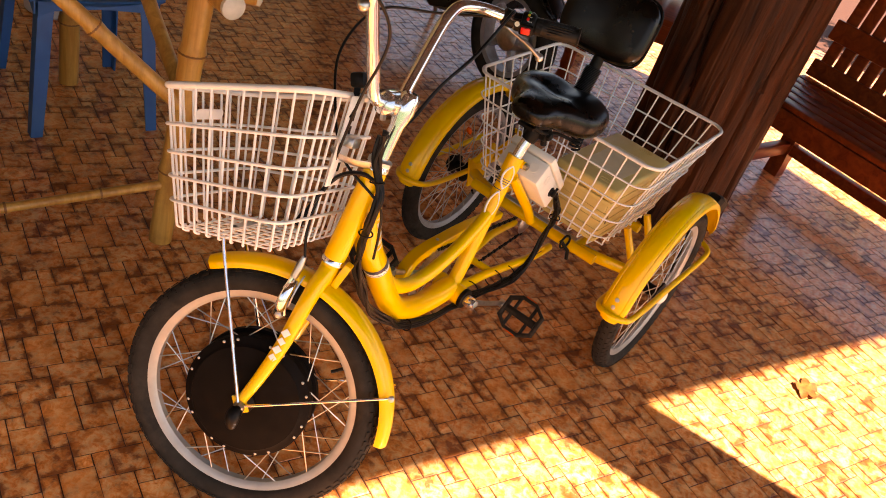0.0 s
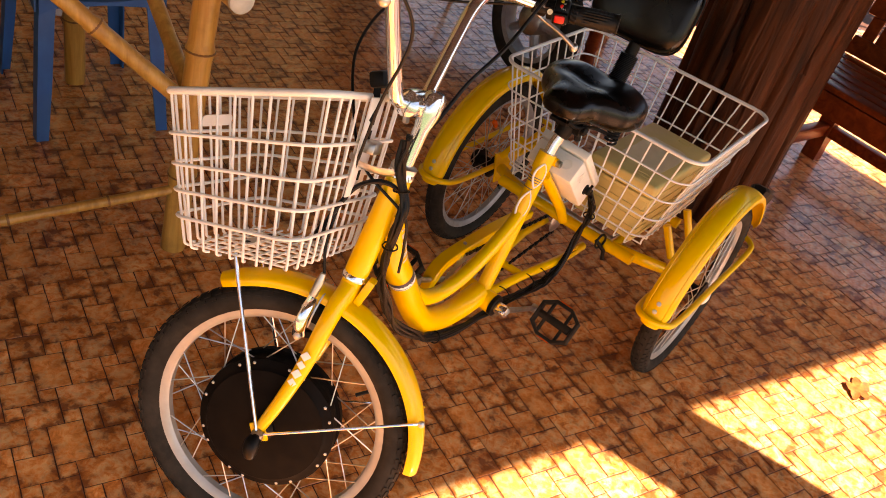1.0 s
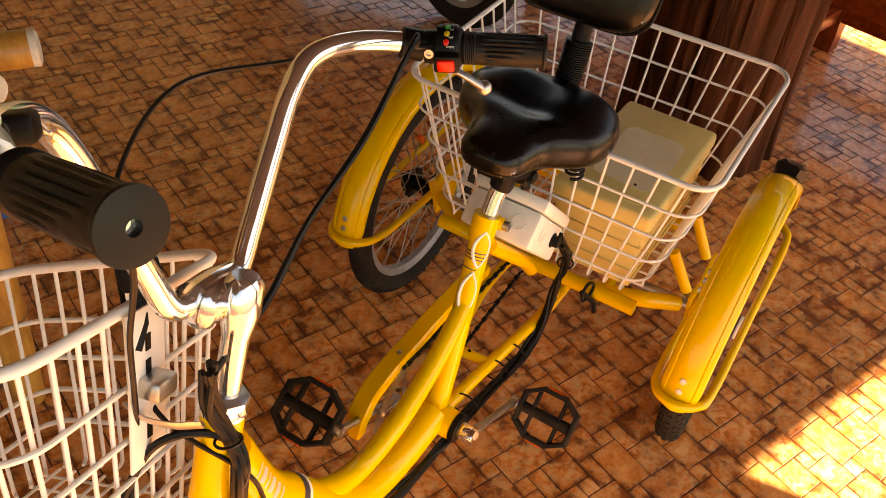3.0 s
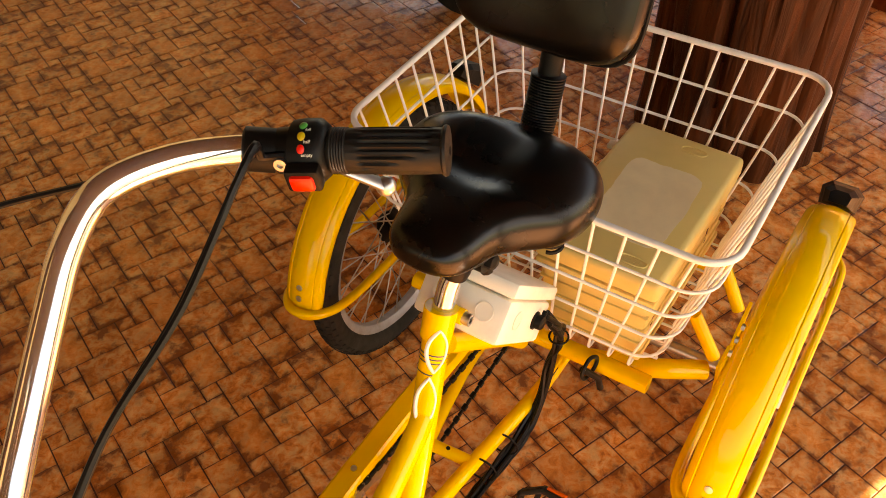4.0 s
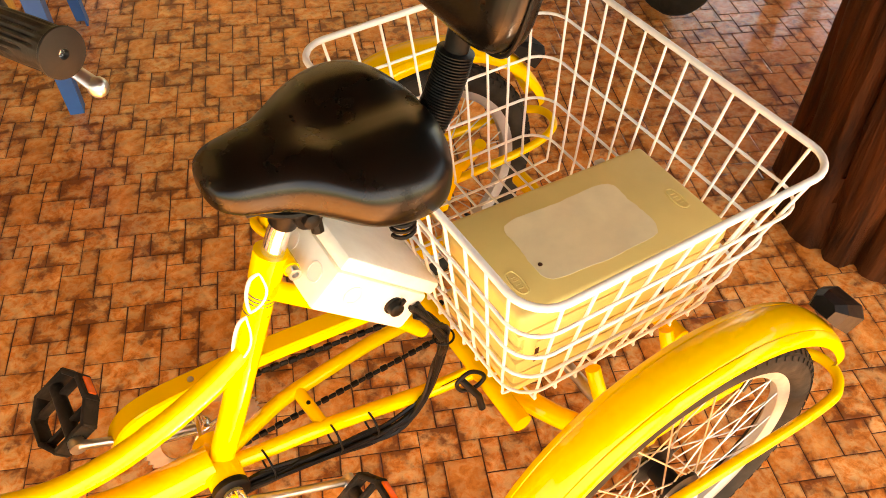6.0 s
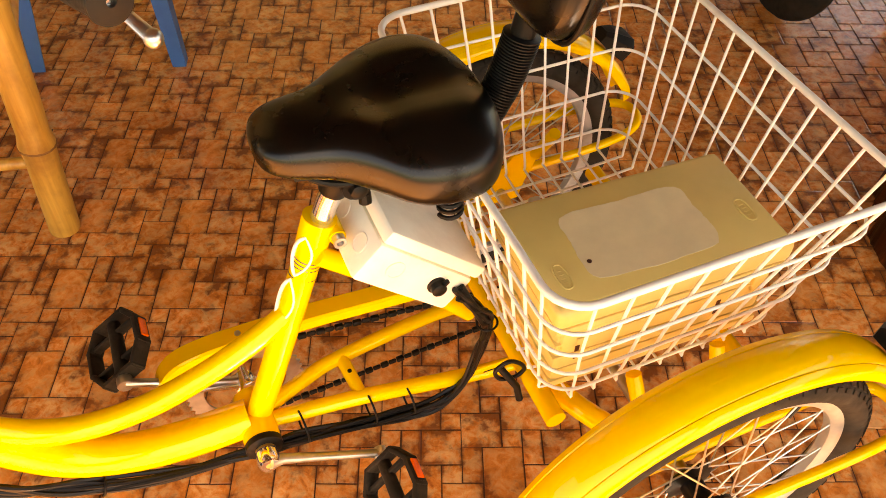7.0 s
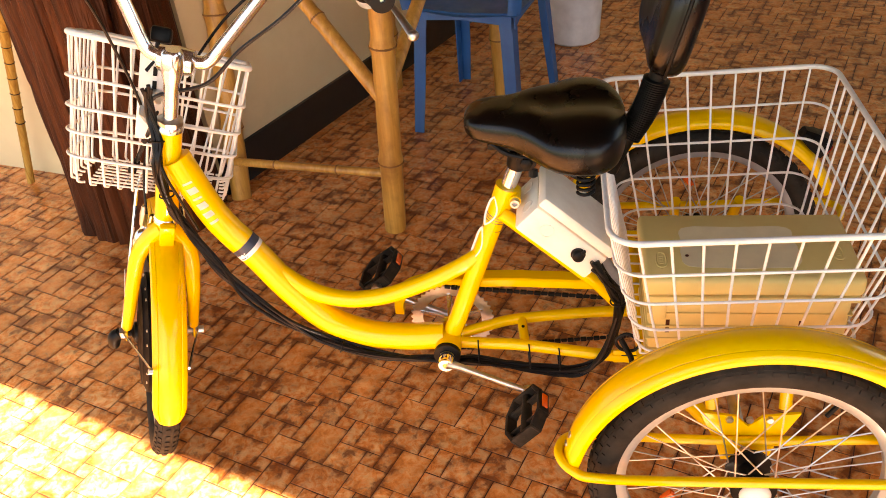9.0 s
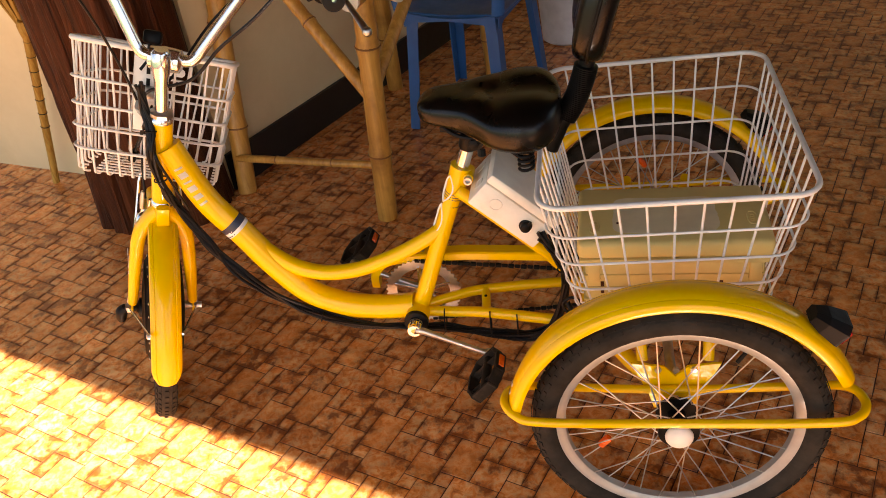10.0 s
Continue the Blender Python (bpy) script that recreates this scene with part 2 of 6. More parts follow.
def stone_mat():
    """Glazed tile printed like cut stone: ochre to rust, with smoky brown scorching that repeats from tile to tile."""
    m, nt, b = nodes("stone_tile")

    def math_node(op, x, y=0.0):
        n = nt.nodes.new("ShaderNodeMath")
        n.operation = op
        nt.links.new(x, n.inputs[0])
        if isinstance(y, float):
            n.inputs[1].default_value = y
        else:
            nt.links.new(y, n.inputs[1])
        return n.outputs[0]

    def layer(name):
        n = nt.nodes.new("ShaderNodeUVMap")
        n.uv_map = name
        return n.outputs[0]

    def split(vec):
        n = nt.nodes.new("ShaderNodeSeparateXYZ")
        nt.links.new(vec, n.inputs[0])
        return n.outputs

    oi, ge = nt.nodes.new("ShaderNodeObjectInfo"), nt.nodes.new("ShaderNodeNewGeometry")
    tone = math_node("FRACT", math_node("ADD", oi.outputs["Random"], ge.outputs["Random Per Island"]))
    pos = ge.outputs["Position"]
    sep, kind, tile = split(layer("piece")), split(layer("kind")), layer("tile")
    rim = math_node("MAXIMUM", math_node("ABSOLUTE", sep[0]), math_node("ABSOLUTE", sep[1]))
    cloud = noise_tex(nt, 4.2, 5, 0.55, tile, 0.25)             # a tile is one unit wide here
    vein = noise_tex(nt, 10.0, 7, 0.66, tile, 0.6)
    streak = noise_tex(nt, 40.0, 7, 0.66, pos, 0.9)
    fine = noise_tex(nt, 240.0, 4, 0.6, pos)
    base = ramp(nt, math_node("ADD", math_node("MULTIPLY", streak, 0.5), math_node("MULTIPLY", vein, 0.5)),
                [(0.36, (0.47, 0.120, 0.022)), (0.46, (0.88, 0.300, 0.066)), (0.56, (1.0, 0.565, 0.250))])
    tint = ramp(nt, tone, [(0.0, (0.86, 0.82, 0.78)), (0.5, (0.98, 0.97, 0.95)), (1.0, (1.1, 1.1, 1.08))])
    base = mix(nt, 1.0, base, tint, "MULTIPLY")
    base = mix(nt, math_node("MULTIPLY", kind[1], 0.5), base, (0.88, 0.310, 0.062))        # smooth-faced pieces
    cloud2 = noise_tex(nt, 13.0, 5, 0.6, pos, 0.3)
    edge = math_node("POWER", rim, 4.0)
    reach = math_node("ADD", math_node("MULTIPLY", edge, 0.10), math_node("MULTIPLY", cloud, 0.60))
    reach = math_node("ADD", reach, math_node("MULTIPLY", cloud2, 0.60))
    reach = math_node("ADD", reach, math_node("MULTIPLY", vein, 0.40))
    reach = math_node("ADD", reach, math_node("MULTIPLY", kind[0], 0.11))
    scorch = ramp(nt, reach, [(0.73, (0, 0, 0)), (0.90, (0.30,) * 3), (1.12, (0.90,) * 3)])
    c = mix(nt, scorch, base, (0.20, 0.042, 0.006))
    worn = ramp(nt, noise_tex(nt, 1.1, 5, 0.6, pos), [(0.35, (0.86, 0.84, 0.82)), (0.65, (1.04, 1.04, 1.03))])
    c = mix(nt, 1.0, c, worn, "MULTIPLY")
    nt.links.new(c, b.inputs["Base Color"])
    b.inputs["Roughness"].default_value, b.inputs["Specular IOR Level"].default_value = 0.5, 0.2
    bump(nt, b, math_node("ADD", streak, math_node("MULTIPLY", fine, 0.3)), 0.45, 0.003)
    b.inputs["Coat Weight"].default_value, b.inputs["Coat IOR"].default_value = 0.9, 1.5
    nt.links.new(ramp(nt, math_node("ADD", math_node("MULTIPLY", streak, 0.4), math_node("MULTIPLY", noise_tex(nt, 2.3, 5, 0.6, pos), 0.6)),
                      [(0.35, (0.10,) * 3), (0.65, (0.21,) * 3)]), b.inputs["Coat Roughness"])
    wavy = nt.nodes.new("ShaderNodeBump")
    wavy.inputs["Strength"].default_value, wavy.inputs["Distance"].default_value = 0.10, 0.003
    nt.links.new(noise_tex(nt, 30.0, 3, 0.5, pos), wavy.inputs["Height"])
    nt.links.new(wavy.outputs[0], b.inputs["Coat Normal"])
    return m


STONE = stone_mat()


# plastered house wall with its black skirting, on the side away from the garden
WALL_A, WALL_D = Vector((1.30, -0.93, 0)), Vector((-0.43, -0.9, 0)).normalized()
WN = Vector((-WALL_D.y, WALL_D.x, 0))
if WN.dot(Vector((-1, 0, 0))) < 0:
    WN = -WN


def wall_slab(a, b, thick, z0, z1, n):
    a, b, t = Vector(a), Vector(b), n * thick
    return loft(bmesh.new(), [[Vector((p.x, p.y, z)) for p in (a, b, b - t, a - t)] for z in (z0, z1)])


W0, W1 = WALL_A, WALL_A + WALL_D * 2.6
structure("wall_east", wall_slab(W0, W1, 0.15, -0.002, 3.0, WN), PLASTER, "cream plastered house wall", "wall")
structure("baseboard", wall_slab(W0 + WN * 0.014, W1 + WN * 0.014, 0.012, 0, 0.13, WN), SKIRT, "black painted skirting board", "skirting")
S0 = WALL_A + Vector((0.10, 0.0, 0))
S1 = S0 + Vector((5.2, -1.5, 0))
SN = Vector((S1.y - S0.y, -(S1.x - S0.x), 0)).normalized() * -1
structure("wall_south", wall_slab(S0, S1, 0.15, -0.002, 3.0, SN), PLASTER, "cream plastered house wall", "wall")
# added wall, out of view: its length sets how dark the back gets
structure("wall_far_unseen", wall_slab(W1, W1 + WN * 2.7 + WALL_D * 0.72, 0.15, -0.002, 3.0, Vector((0.3, 0.9, 0)).normalized()), PLASTER, "unseen plastered wall added to keep light off the back", "wall")

# unseen roof over the terrace; edges set by the floor's shadow line, stretched to darken the back
ROOF_Z = 2.55
eave = (ROOF_Z / math.tan(SUN_EL))
off = Vector((math.cos(SUN_AZ), math.sin(SUN_AZ), 0)) * eave
e0, e1 = Vector((6.5, -2.0, 0)) + off, Vector((-1.78, 1.224, 0)) + off
f1, g1, h1 = (Vector(p) + off for p in ((-2.15, -0.75, 0), (-4.4, -1.4, 0), (-4.4, -7.0, 0)))
structure("ceiling", slab([(e0.x, e0.y), (e1.x, e1.y), (f1.x, f1.y), (g1.x, g1.y), (h1.x, h1.y), (6.5, h1.y)], ROOF_Z, ROOF_Z + 0.12), ROOF_WOOD, "unseen boarded roof, outlined to shade the terrace", "roof")

GRASS = paint("garden_green", (0.045, 0.09, 0.018), 0.9, var=0.6, scale=6, bumps=0.3, grime=(0.12, 0.10, 0.05))
structure("ground", slab([(-60, -60), (60, -60), (60, 60), (-60, 60)], -0.5, -0.21), GRASS, "green garden ground beyond the terrace", "ground")

# ---- the tricycle ----
R, YW = 0.247, 0.332                       # wheel radius, half the rear track
CY = 0.012                                 # the frame's middle plane
A0, AX = Vector((0.985, CY, 0.535)), Vector((-0.32, 0, 1)).normalized()


def turned(deg):
    """The pose of what turns with the steering column."""
    return Matrix.Translation(A0) @ Matrix.Rotation(radians(deg), 4, AX) @ Matrix.Translation(-A0)


STEER, BARS = turned(-66.5), turned(-84)


def on_axis(z, ahead=0.0, side=0.0):
    return Vector((A0.x - 0.32 * (z - A0.z) + ahead, CY + side, z))


trike = thing("tricycle", "yellow electric cargo tricycle with white wire baskets on a tiled floor", "tricycle")


def tyre_bm(r, w=0.023, n=72, k=14):
    bm = bmesh.new()
    rings = []
    for i in range(n):
        a = 2 * math.pi * i / n
        ring = []
        for j in range(k):
            b = 2 * math.pi * j / k
            rr = r - w + w * math.cos(b) * (0.97 if abs(math.cos(b)) > 0.95 else 1)
            ring.append(bm.verts.new((rr * math.cos(a), w * math.sin(b), rr * math.sin(a))))
        rings.append(ring)
    for i in range(n):
        p, q = rings[i], rings[(i + 1) % n]
        for j in range(k):
            bm.faces.new((p[j], q[j], q[(j + 1) % k], p[(j + 1) % k]))
    # tread blocks in three rows round the crown
    for i in range(n):
        for row, (b, off) in enumerate(((-0.62, 0.0), (0.0, 0.5), (0.62, 0.0), (-1.05, 0.5), (1.05, 0.5))):
            a = 2 * math.pi * (i + off) / n
            rr = r - w + (w + 0.0006) * math.cos(b)
            m = Matrix.Rotation(-a, 4, "Y") @ Matrix.Translation((rr, (w + 0.0006) * math.sin(b), 0)) @ Matrix.Rotation(b, 4, "Z")
            s = Vector((0.0016, 0.0075 if abs(b) < 1 else 0.006, 2 * math.pi * r / n * (0.62 if abs(b) < 1 else 0.5)))
            vs = [bm.verts.new(m @ Vector((x * s.x / 2, y * s.y / 2, z * s.z / 2))) for x in (-1, 1) for y in (-1, 1) for z in (-1, 1)]
            for f in ((4, 5, 7, 6), (0, 1, 5, 4), (2, 6, 7, 3), (0, 4, 6, 2), (1, 3, 7, 5)):
                bm.faces.new([vs[q] for q in f])
    return bm


def rim_bm(r=0.2085, w=0.0125):
    prof = [(r, -w), (r + 0.001, -w + 0.002), (r - 0.006, -w + 0.003), (r - 0.012, 0), (r - 0.006, w - 0.003), (r + 0.001, w - 0.002), (r, w),
            (r - 0.013, w - 0.001), (r - 0.019, w * 0.5), (r - 0.02, -w * 0.5), (r - 0.013, -w + 0.001)]
    return lathe_bm(prof, Matrix.Rotation(radians(-90), 4, "X"), 72, closed=True)


def spoke_mesh(a, b, r=0.00125):
    return tube_bm([a, b], r, 6)


def wheel(name, m, hub_r, hub_y, count, rim_mat, label):
    """Rim with tyre, spokes (crossed) and valve; its axle along y."""
    w = part(name, rim_bm(), rim_mat, trike, label, m=m)
    part("tyre", tyre_bm(R), RUBBER, w, "black rubber tyre with block tread")
    first = {}
    for i in range(count):
        side = 1 if i % 2 else -1
        lean = 1 if (i // 2) % 2 else -1
        a = 2 * math.pi * i / count
        rot = Matrix.Rotation(-a, 4, "Y")
        key = (side, lean)
        if key not in first:
            x = 1.05 if hub_r < 0.08 else 0.55
            p = Vector((hub_r * math.cos(lean * x), side * hub_y, hub_r * math.sin(lean * x)))
            first[key] = part("spoke", spoke_mesh(p, (0.193, side * 0.004, 0)), STEEL, w, m=rot)
        else:
            again(first[key], rot, w)
    part("valve", tube_bm([(-0.193, 0, 0.02), (-0.163, 0.002, 0.017)], 0.0035, 8), BLACK, w)
    return w


# front wheel with its hub motor (straight, then turned with the fork)
HUB = Vector((1.111, CY, R - 0.002))
front = wheel("front_wheel", STEER @ Matrix.Translation(HUB) @ Matrix.Rotation(0.35, 4, "Y"), 0.112, 0.022, 36, ALLOY, "alloy rimmed front wheel")
SIDE = Matrix.Rotation(radians(-90), 4, "X")
part("hub_motor", lathe_bm([(0.03, -0.046), (0.095, -0.041), (0.112, -0.034), (0.121, -0.028), (0.1215, -0.014), (0.115, -0.012), (0.115, 0.012),
                                    (0.1215, 0.014), (0.121, 0.0285), (0.112, 0.033), (0.106, 0.036), (0.1045, 0.0385), (0.08, 0.041), (0.03, 0.045)], SIDE, 64), MOTOR, front, "round black hub motor")
screw = None
for i in range(16):
    a = 2 * math.pi * (i // 2) / 8 + (0.12 if i % 2 else -0.12)
    m = Matrix.Translation((0.1155 * math.cos(a), 0.0305, 0.1155 * math.sin(a))) @ SIDE
    if screw is None:
        screw = part("screw", lathe_bm([(0.0029, 0), (0.0029, 0.0015), (0.0018, 0.0022)], Matrix(), 8), STEEL, front, m=m)
    else:
        again(screw, m, front)
part("axle", lathe_bm([(0.022, 0.040), (0.021, 0.05), (0.013, 0.053), (0.0075, 0.056), (0.0075, 0.084)], SIDE, 16), BLACK, front)
part("axle_nut", lathe_bm([(0.012, 0.068), (0.012, 0.076), (0.008, 0.080)], SIDE, 6), STEEL, front)
part("axle_cap", tube_bm(spline([(0, 0.078, 0), (0.004, 0.088, -0.012), (0.006, 0.088, -0.034)], 4), [0.011, 0.012, 0.013, 0.0135, 0.0135, 0.013, 0.012, 0.011, 0.008], 12), BLACK, front, "black rubber cable cap", m=Matrix.Rotation(-0.35, 4, "Y"))
part("axle_end", lathe_bm([(0.016, -0.040), (0.0075, -0.056), (0.0075, -0.084)][::-1], SIDE, 12), STEEL, front)

# fork
bm = bmesh.new()
tube(bm, [on_axis(0.527), on_axis(0.50), on_axis(0.485)], [0.0175, 0.019, 0.0175], 16)
for s in (-1, 1):
    blade = spline([on_axis(0.512, 0, s * 0.006), on_axis(0.490, 0.004, s * 0.026), on_axis(0.45, 0.006, s * 0.046), on_axis(0.38, 0.010, s * 0.055), on_axis(0.31, 0.022, s * 0.060), (HUB.x - 0.003, CY + s * 0.064, R + 0.012)], 5)
    tube(bm, blade, [0.0165 - 0.0065 * (i / (len(blade) - 1)) ** 1.5 for i in range(len(blade))], 14)
    box(bm, (0.026, 0.005, 0.036), Matrix.Translation((HUB.x, CY + s * 0.065, R + 0.002)) @ Matrix.Rotation(0.3, 4, "Y"), 0.002)
fork = part("fork", bm, YELLOW, trike, "yellow painted front fork", m=STEER)
for k in range(4):   # light lettering-sized bars along the near blade
    p, q = on_axis(0.405 - k * 0.017, 0.012 + 0.0012 * k, 0.0), on_axis(0.405 - k * 0.017 - 0.012, 0.013 + 0.0016 * k, 0.0)
    mark = Matrix.Translation((p.x, CY + 0.0695, p.z)) @ Matrix.Rotation(0.36, 4, "Y")
    part("decal_bar", box_bm((0.011 if k % 2 else 0.014, 0.0010, 0.0125), mark @ Matrix.Rotation(0.3, 4, "Y"), 0.0003), WHITE_MARK, fork)

# front mudguard, with its stays
def guard_bm(r, w, a0, a1, n=40, depth=0.012):
    """A curved strip round the y axis with turned-down edges; angles from straight ahead, upwards."""
    prof = [(-w, -depth), (-w * 0.985, -0.004), (-w * 0.9, 0.0005), (-w * 0.70, 0.0035), (-w * 0.66, 0.0028), (-w * 0.62, 0.0044), (-w * 0.3, 0.0072), (0, 0.0085), (w * 0.3, 0.0072), (w * 0.62, 0.0044), (w * 0.66, 0.0028), (w * 0.70, 0.0035), (w * 0.9, 0.0005), (w * 0.985, -0.004), (w, -depth)]
    prof = prof + [(y * 0.965, h - 0.0022) for y, h in reversed(prof)]
    rings = []
    for i in range(n + 1):
        a = radians(a0 + (a1 - a0) * i / n)
        edge = min(i, n - i) / n
        k = 1 - 0.35 * max(0, 1 - edge * 18) ** 2
        rings.append([Vector(((r + h) * math.cos(a), y * k, (r + h) * math.sin(a))) for y, h in prof])
    return loft(bmesh.new(), rings)


fguard = part("front_mudguard", guard_bm(0.266, 0.030, 68, 192), YELLOW, trike, "yellow steel front mudguard", m=STEER @ Matrix.Translation(HUB))
for s in (-1, 1):
    e = Vector((0.272 * math.cos(radians(168)), s * 0.031, 0.272 * math.sin(radians(168))))
    part("stay", tube_bm([(0.004, s * 0.072, 0.002), (-0.02, s * 0.07, 0.006), e * 1.0], 0.0024, 8), CHROME, fguard)
part("stay_bolt", lathe_bm([(0.006, 0), (0.006, 0.006), (0.003, 0.008)], axis_m((0.276 * math.cos(radians(168)), 0.030, 0.276 * math.sin(radians(168))), (0, 1, 0)), 8), STEEL, fguard)
part("bracket", box_bm((0.014, 0.026, 0.05), Matrix.Translation((-0.145, 0, 0.262)) @ Matrix.Rotation(-0.5, 4, "Y"), 0.003), YELLOW, fguard)

# caliper brake in front of the fork crown
brake = part("caliper_brake", lathe_bm([(0.010, -0.022), (0.011, 0.004), (0.006, 0.012)], axis_m(on_axis(0.487, 0.022), (1, 0, 0.3)), 12), STEEL, trike, "aluminium caliper brake", m=STEER)
for s in (-1, 1):
    arm = spline([on_axis(0.484, 0.036, -s * 0.006), on_axis(0.492, 0.042, s * 0.020), on_axis(0.478, 0.046, s * 0.044), on_axis(0.450, 0.046, s * 0.050), on_axis(0.425, 0.042, s * 0.036)], 6)
    part("arm", tube_bm(arm, 0.0100, 10, flat=0.5), CHROME, brake, "polished alloy brake arm")
    part("pad", box_bm((0.046, 0.011, 0.012), Matrix.Translation(on_axis(0.424, 0.034, s * 0.024)), 0.002), RUBBER, brake)
    part("pad_nut", lathe_bm([(0.007, 0), (0.007, 0.009), (0.004, 0.011)], axis_m(on_axis(0.426, 0.044, s * 0.036), (0, s, 0)), 6), STEEL, brake)
    part("spring", tube_bm(spline([on_axis(0.482, 0.030, s * 0.004), on_axis(0.500, 0.032, s * 0.026), on_axis(0.470, 0.034, s * 0.040), on_axis(0.444, 0.034, s * 0.040)], 5), 0.0016, 6), STEEL, brake)
for dy in (0.022, 0.034):
    part("link", tube_bm([on_axis(0.520, 0.046, dy), on_axis(0.478, 0.054, dy + 0.006), on_axis(0.436, 0.050, dy + 0.010)], 0.0042, 8), CHROME, brake)
part("barrel", tube_bm([on_axis(0.540, 0.046, 0.036), on_axis(0.524, 0.046, 0.036), on_axis(0.500, 0.048, 0.037)], [0.0045, 0.0075, 0.0070], 10), STEEL, brake)
part("pivot_nut", lathe_bm([(0.010, 0), (0.010, 0.007), (0.006, 0.010)], axis_m(on_axis(0.487, 0.044), (1, 0, 0.3)), 6), STEEL, brake)

# head tube, headset, stem
bm = bmesh.new()
tube(bm, [on_axis(0.538), on_axis(0.544), on_axis(0.62), on_axis(0.702), on_axis(0.708)], [0.0200, 0.0208, 0.0203, 0.0208, 0.0200], 24)
head = part("head_tube", bm, YELLOW, trike, "yellow head tube")
for z0, z1, rr in ((0.526, 0.539, 0.0225), (0.707, 0.720, 0.0222)):
    part("headset_cup", lathe_bm([(rr - 0.004, 0), (rr, 0.003), (rr, 0.008), (rr - 0.003, z1 - z0)], axis_m(on_axis(z0), AX), 24), CHROME, head)
part("lock_ring", lathe_bm([(0.022, 0), (0.0225, 0.002), (0.0225, 0.008), (0.018, 0.011)], axis_m(on_axis(0.720), AX), 8), STEEL, head)
stem = part("stem", tube_bm([on_axis(0.722), on_axis(0.79), on_axis(0.815), on_axis(0.842), on_axis(0.848)], [0.0125, 0.013, 0.0185, 0.0175, 0.012], 18), CHROME, trike, "polished chrome handlebar stem", m=BARS)
part("clamp", lathe_bm([(0.014, -0.031), (0.0215, -0.027), (0.0235, 0), (0.0215, 0.027), (0.014, 0.031)], axis_m(on_axis(0.826, 0.030), (0, 1, 0)), 20), CHROME, stem)
part("neck", tube_bm([on_axis(0.824), on_axis(0.824, 0.015), on_axis(0.825, 0.03)], [0.0195, 0.018, 0.017], 12), CHROME, stem)
part("clamp_bolt", lathe_bm([(0.006, 0), (0.006, 0.010), (0.004, 0.012)], axis_m(on_axis(0.805, 0.034), (0, 0, -1)), 6), STEEL, stem)

# handlebar with grips and controls
def bar_side(s):
    b = lambda x, y, z: Vector((x, CY + s * y, z))
    return spline([b(0.929, 0.0, 0.828), b(0.929, 0.030, 0.827), b(0.929, 0.050, 0.834), b(0.925, 0.072, 0.87), b(0.917, 0.112, 0.940), b(0.910, 0.140, 0.986), b(0.900, 0.170, 1.013),
                   b(0.878, 0.214, 1.020), b(0.850, 0.252, 1.016), b(0.826, 0.270, 1.010), b(0.797, 0.279, 1.0075), b(0.768, 0.287, 1.005), b(0.739, 0.2955, 1.0025), b(0.710, 0.304, 1.000)], 6)


left, right = bar_side(1), bar_side(-1)
bars = part("handlebar", tube_bm(list(reversed(right)) + left[1:], 0.0112, 16), CHROME, trike, "tall chrome cruiser handlebar", m=BARS)


def along(path, d):
    """The pose d metres back from the path's end, z along it towards the end."""
    rest = d
    for a, b in zip(reversed(path[:-1]), reversed(path[1:])):
        l = (b - a).length
        if rest <= l:
            return axis_m(b - (b - a).normalized() * rest, b - a)
        rest -= l
    return axis_m(path[0], path[1] - path[0])


def grip_bm(L, m, n=60):
    """Rubber grip: ringed collar, fluted body with a smooth band, flared end."""
    rows = [(0.0125, -0.004, 0), (0.0165, 0.0, 0)]
    for q in range(6):
        rows += [(0.0172, 0.002 + 0.002 * q, 0), (0.0164, 0.003 + 0.002 * q, 0)]
    for q in range(13):
        f = q / 12
        rows.append((0.0166 + 0.0006 * math.sin(f * math.pi), 0.0155 + (L * 0.95 - 0.0155) * f, min(1.0, 6 * f, 6 * (1 - f))))
    rows += [(0.0178, L * 0.955, 0), (0.0186, L * 0.97, 0), (0.0181, L * 0.992, 0), (0.012, L, 0), (0.004, L + 0.0005, 0), (0.0035, L - 0.004, 0)]
    rings = []
    for r, z, k in rows:
        ring = []
        for q in range(n):
            a = 2 * math.pi * q / n
            flute = 0.0017 * k * (q % 3 == 0) * (0 if math.sin(a * 1.5 + z * 40) > 0.75 else 1)
            ring.append(m @ Vector(((r - flute) * math.cos(a), (r - flute) * math.sin(a), z)))
        rings.append(ring)
    return loft(bmesh.new(), rings)


for s, path in ((1, left), (-1, right)):
    L = 0.094 if s > 0 else 0.086
    gd = (path[-1] - path[-6]).normalized()
    part("grip", grip_bm(L, axis_m(path[-1] - gd * (L - 0.004), gd)), GRIP, bars, "ribbed black rubber grip")
# throttle side: switch housing with buttons
hm = along(right, 0.1045)
ctl = part("throttle_control", lathe_bm([(0.0135, -0.018), (0.0170, -0.017), (0.0178, -0.007), (0.0175, -0.0055), (0.0225, -0.004), (0.0235, 0.003), (0.0235, 0.015), (0.020, 0.0195), (0.0172, 0.022)], hm, 28), BLACK, bars, "black throttle housing with coloured lights")
up = (hm.to_3x3().inverted() @ Vector((0, 0, 1)))
ang = math.atan2(up.y, up.x)
for k, mat in enumerate((GREEN, AMBER, RED)):
    q = hm @ Matrix.Rotation(ang + 0.46 + 0.40 * k, 4, "Z") @ Matrix.Translation((0.0236, 0, 0.007))
    part("indicator", lathe_bm([(0.0034, -0.001), (0.0034, 0.0004), (0.0026, 0.0011), (0.0008, 0.0014)], q @ Matrix.Rotation(radians(90), 4, "Y") @ Matrix.Diagonal((0.85, 1.0, 1, 1)), 16), mat, ctl)
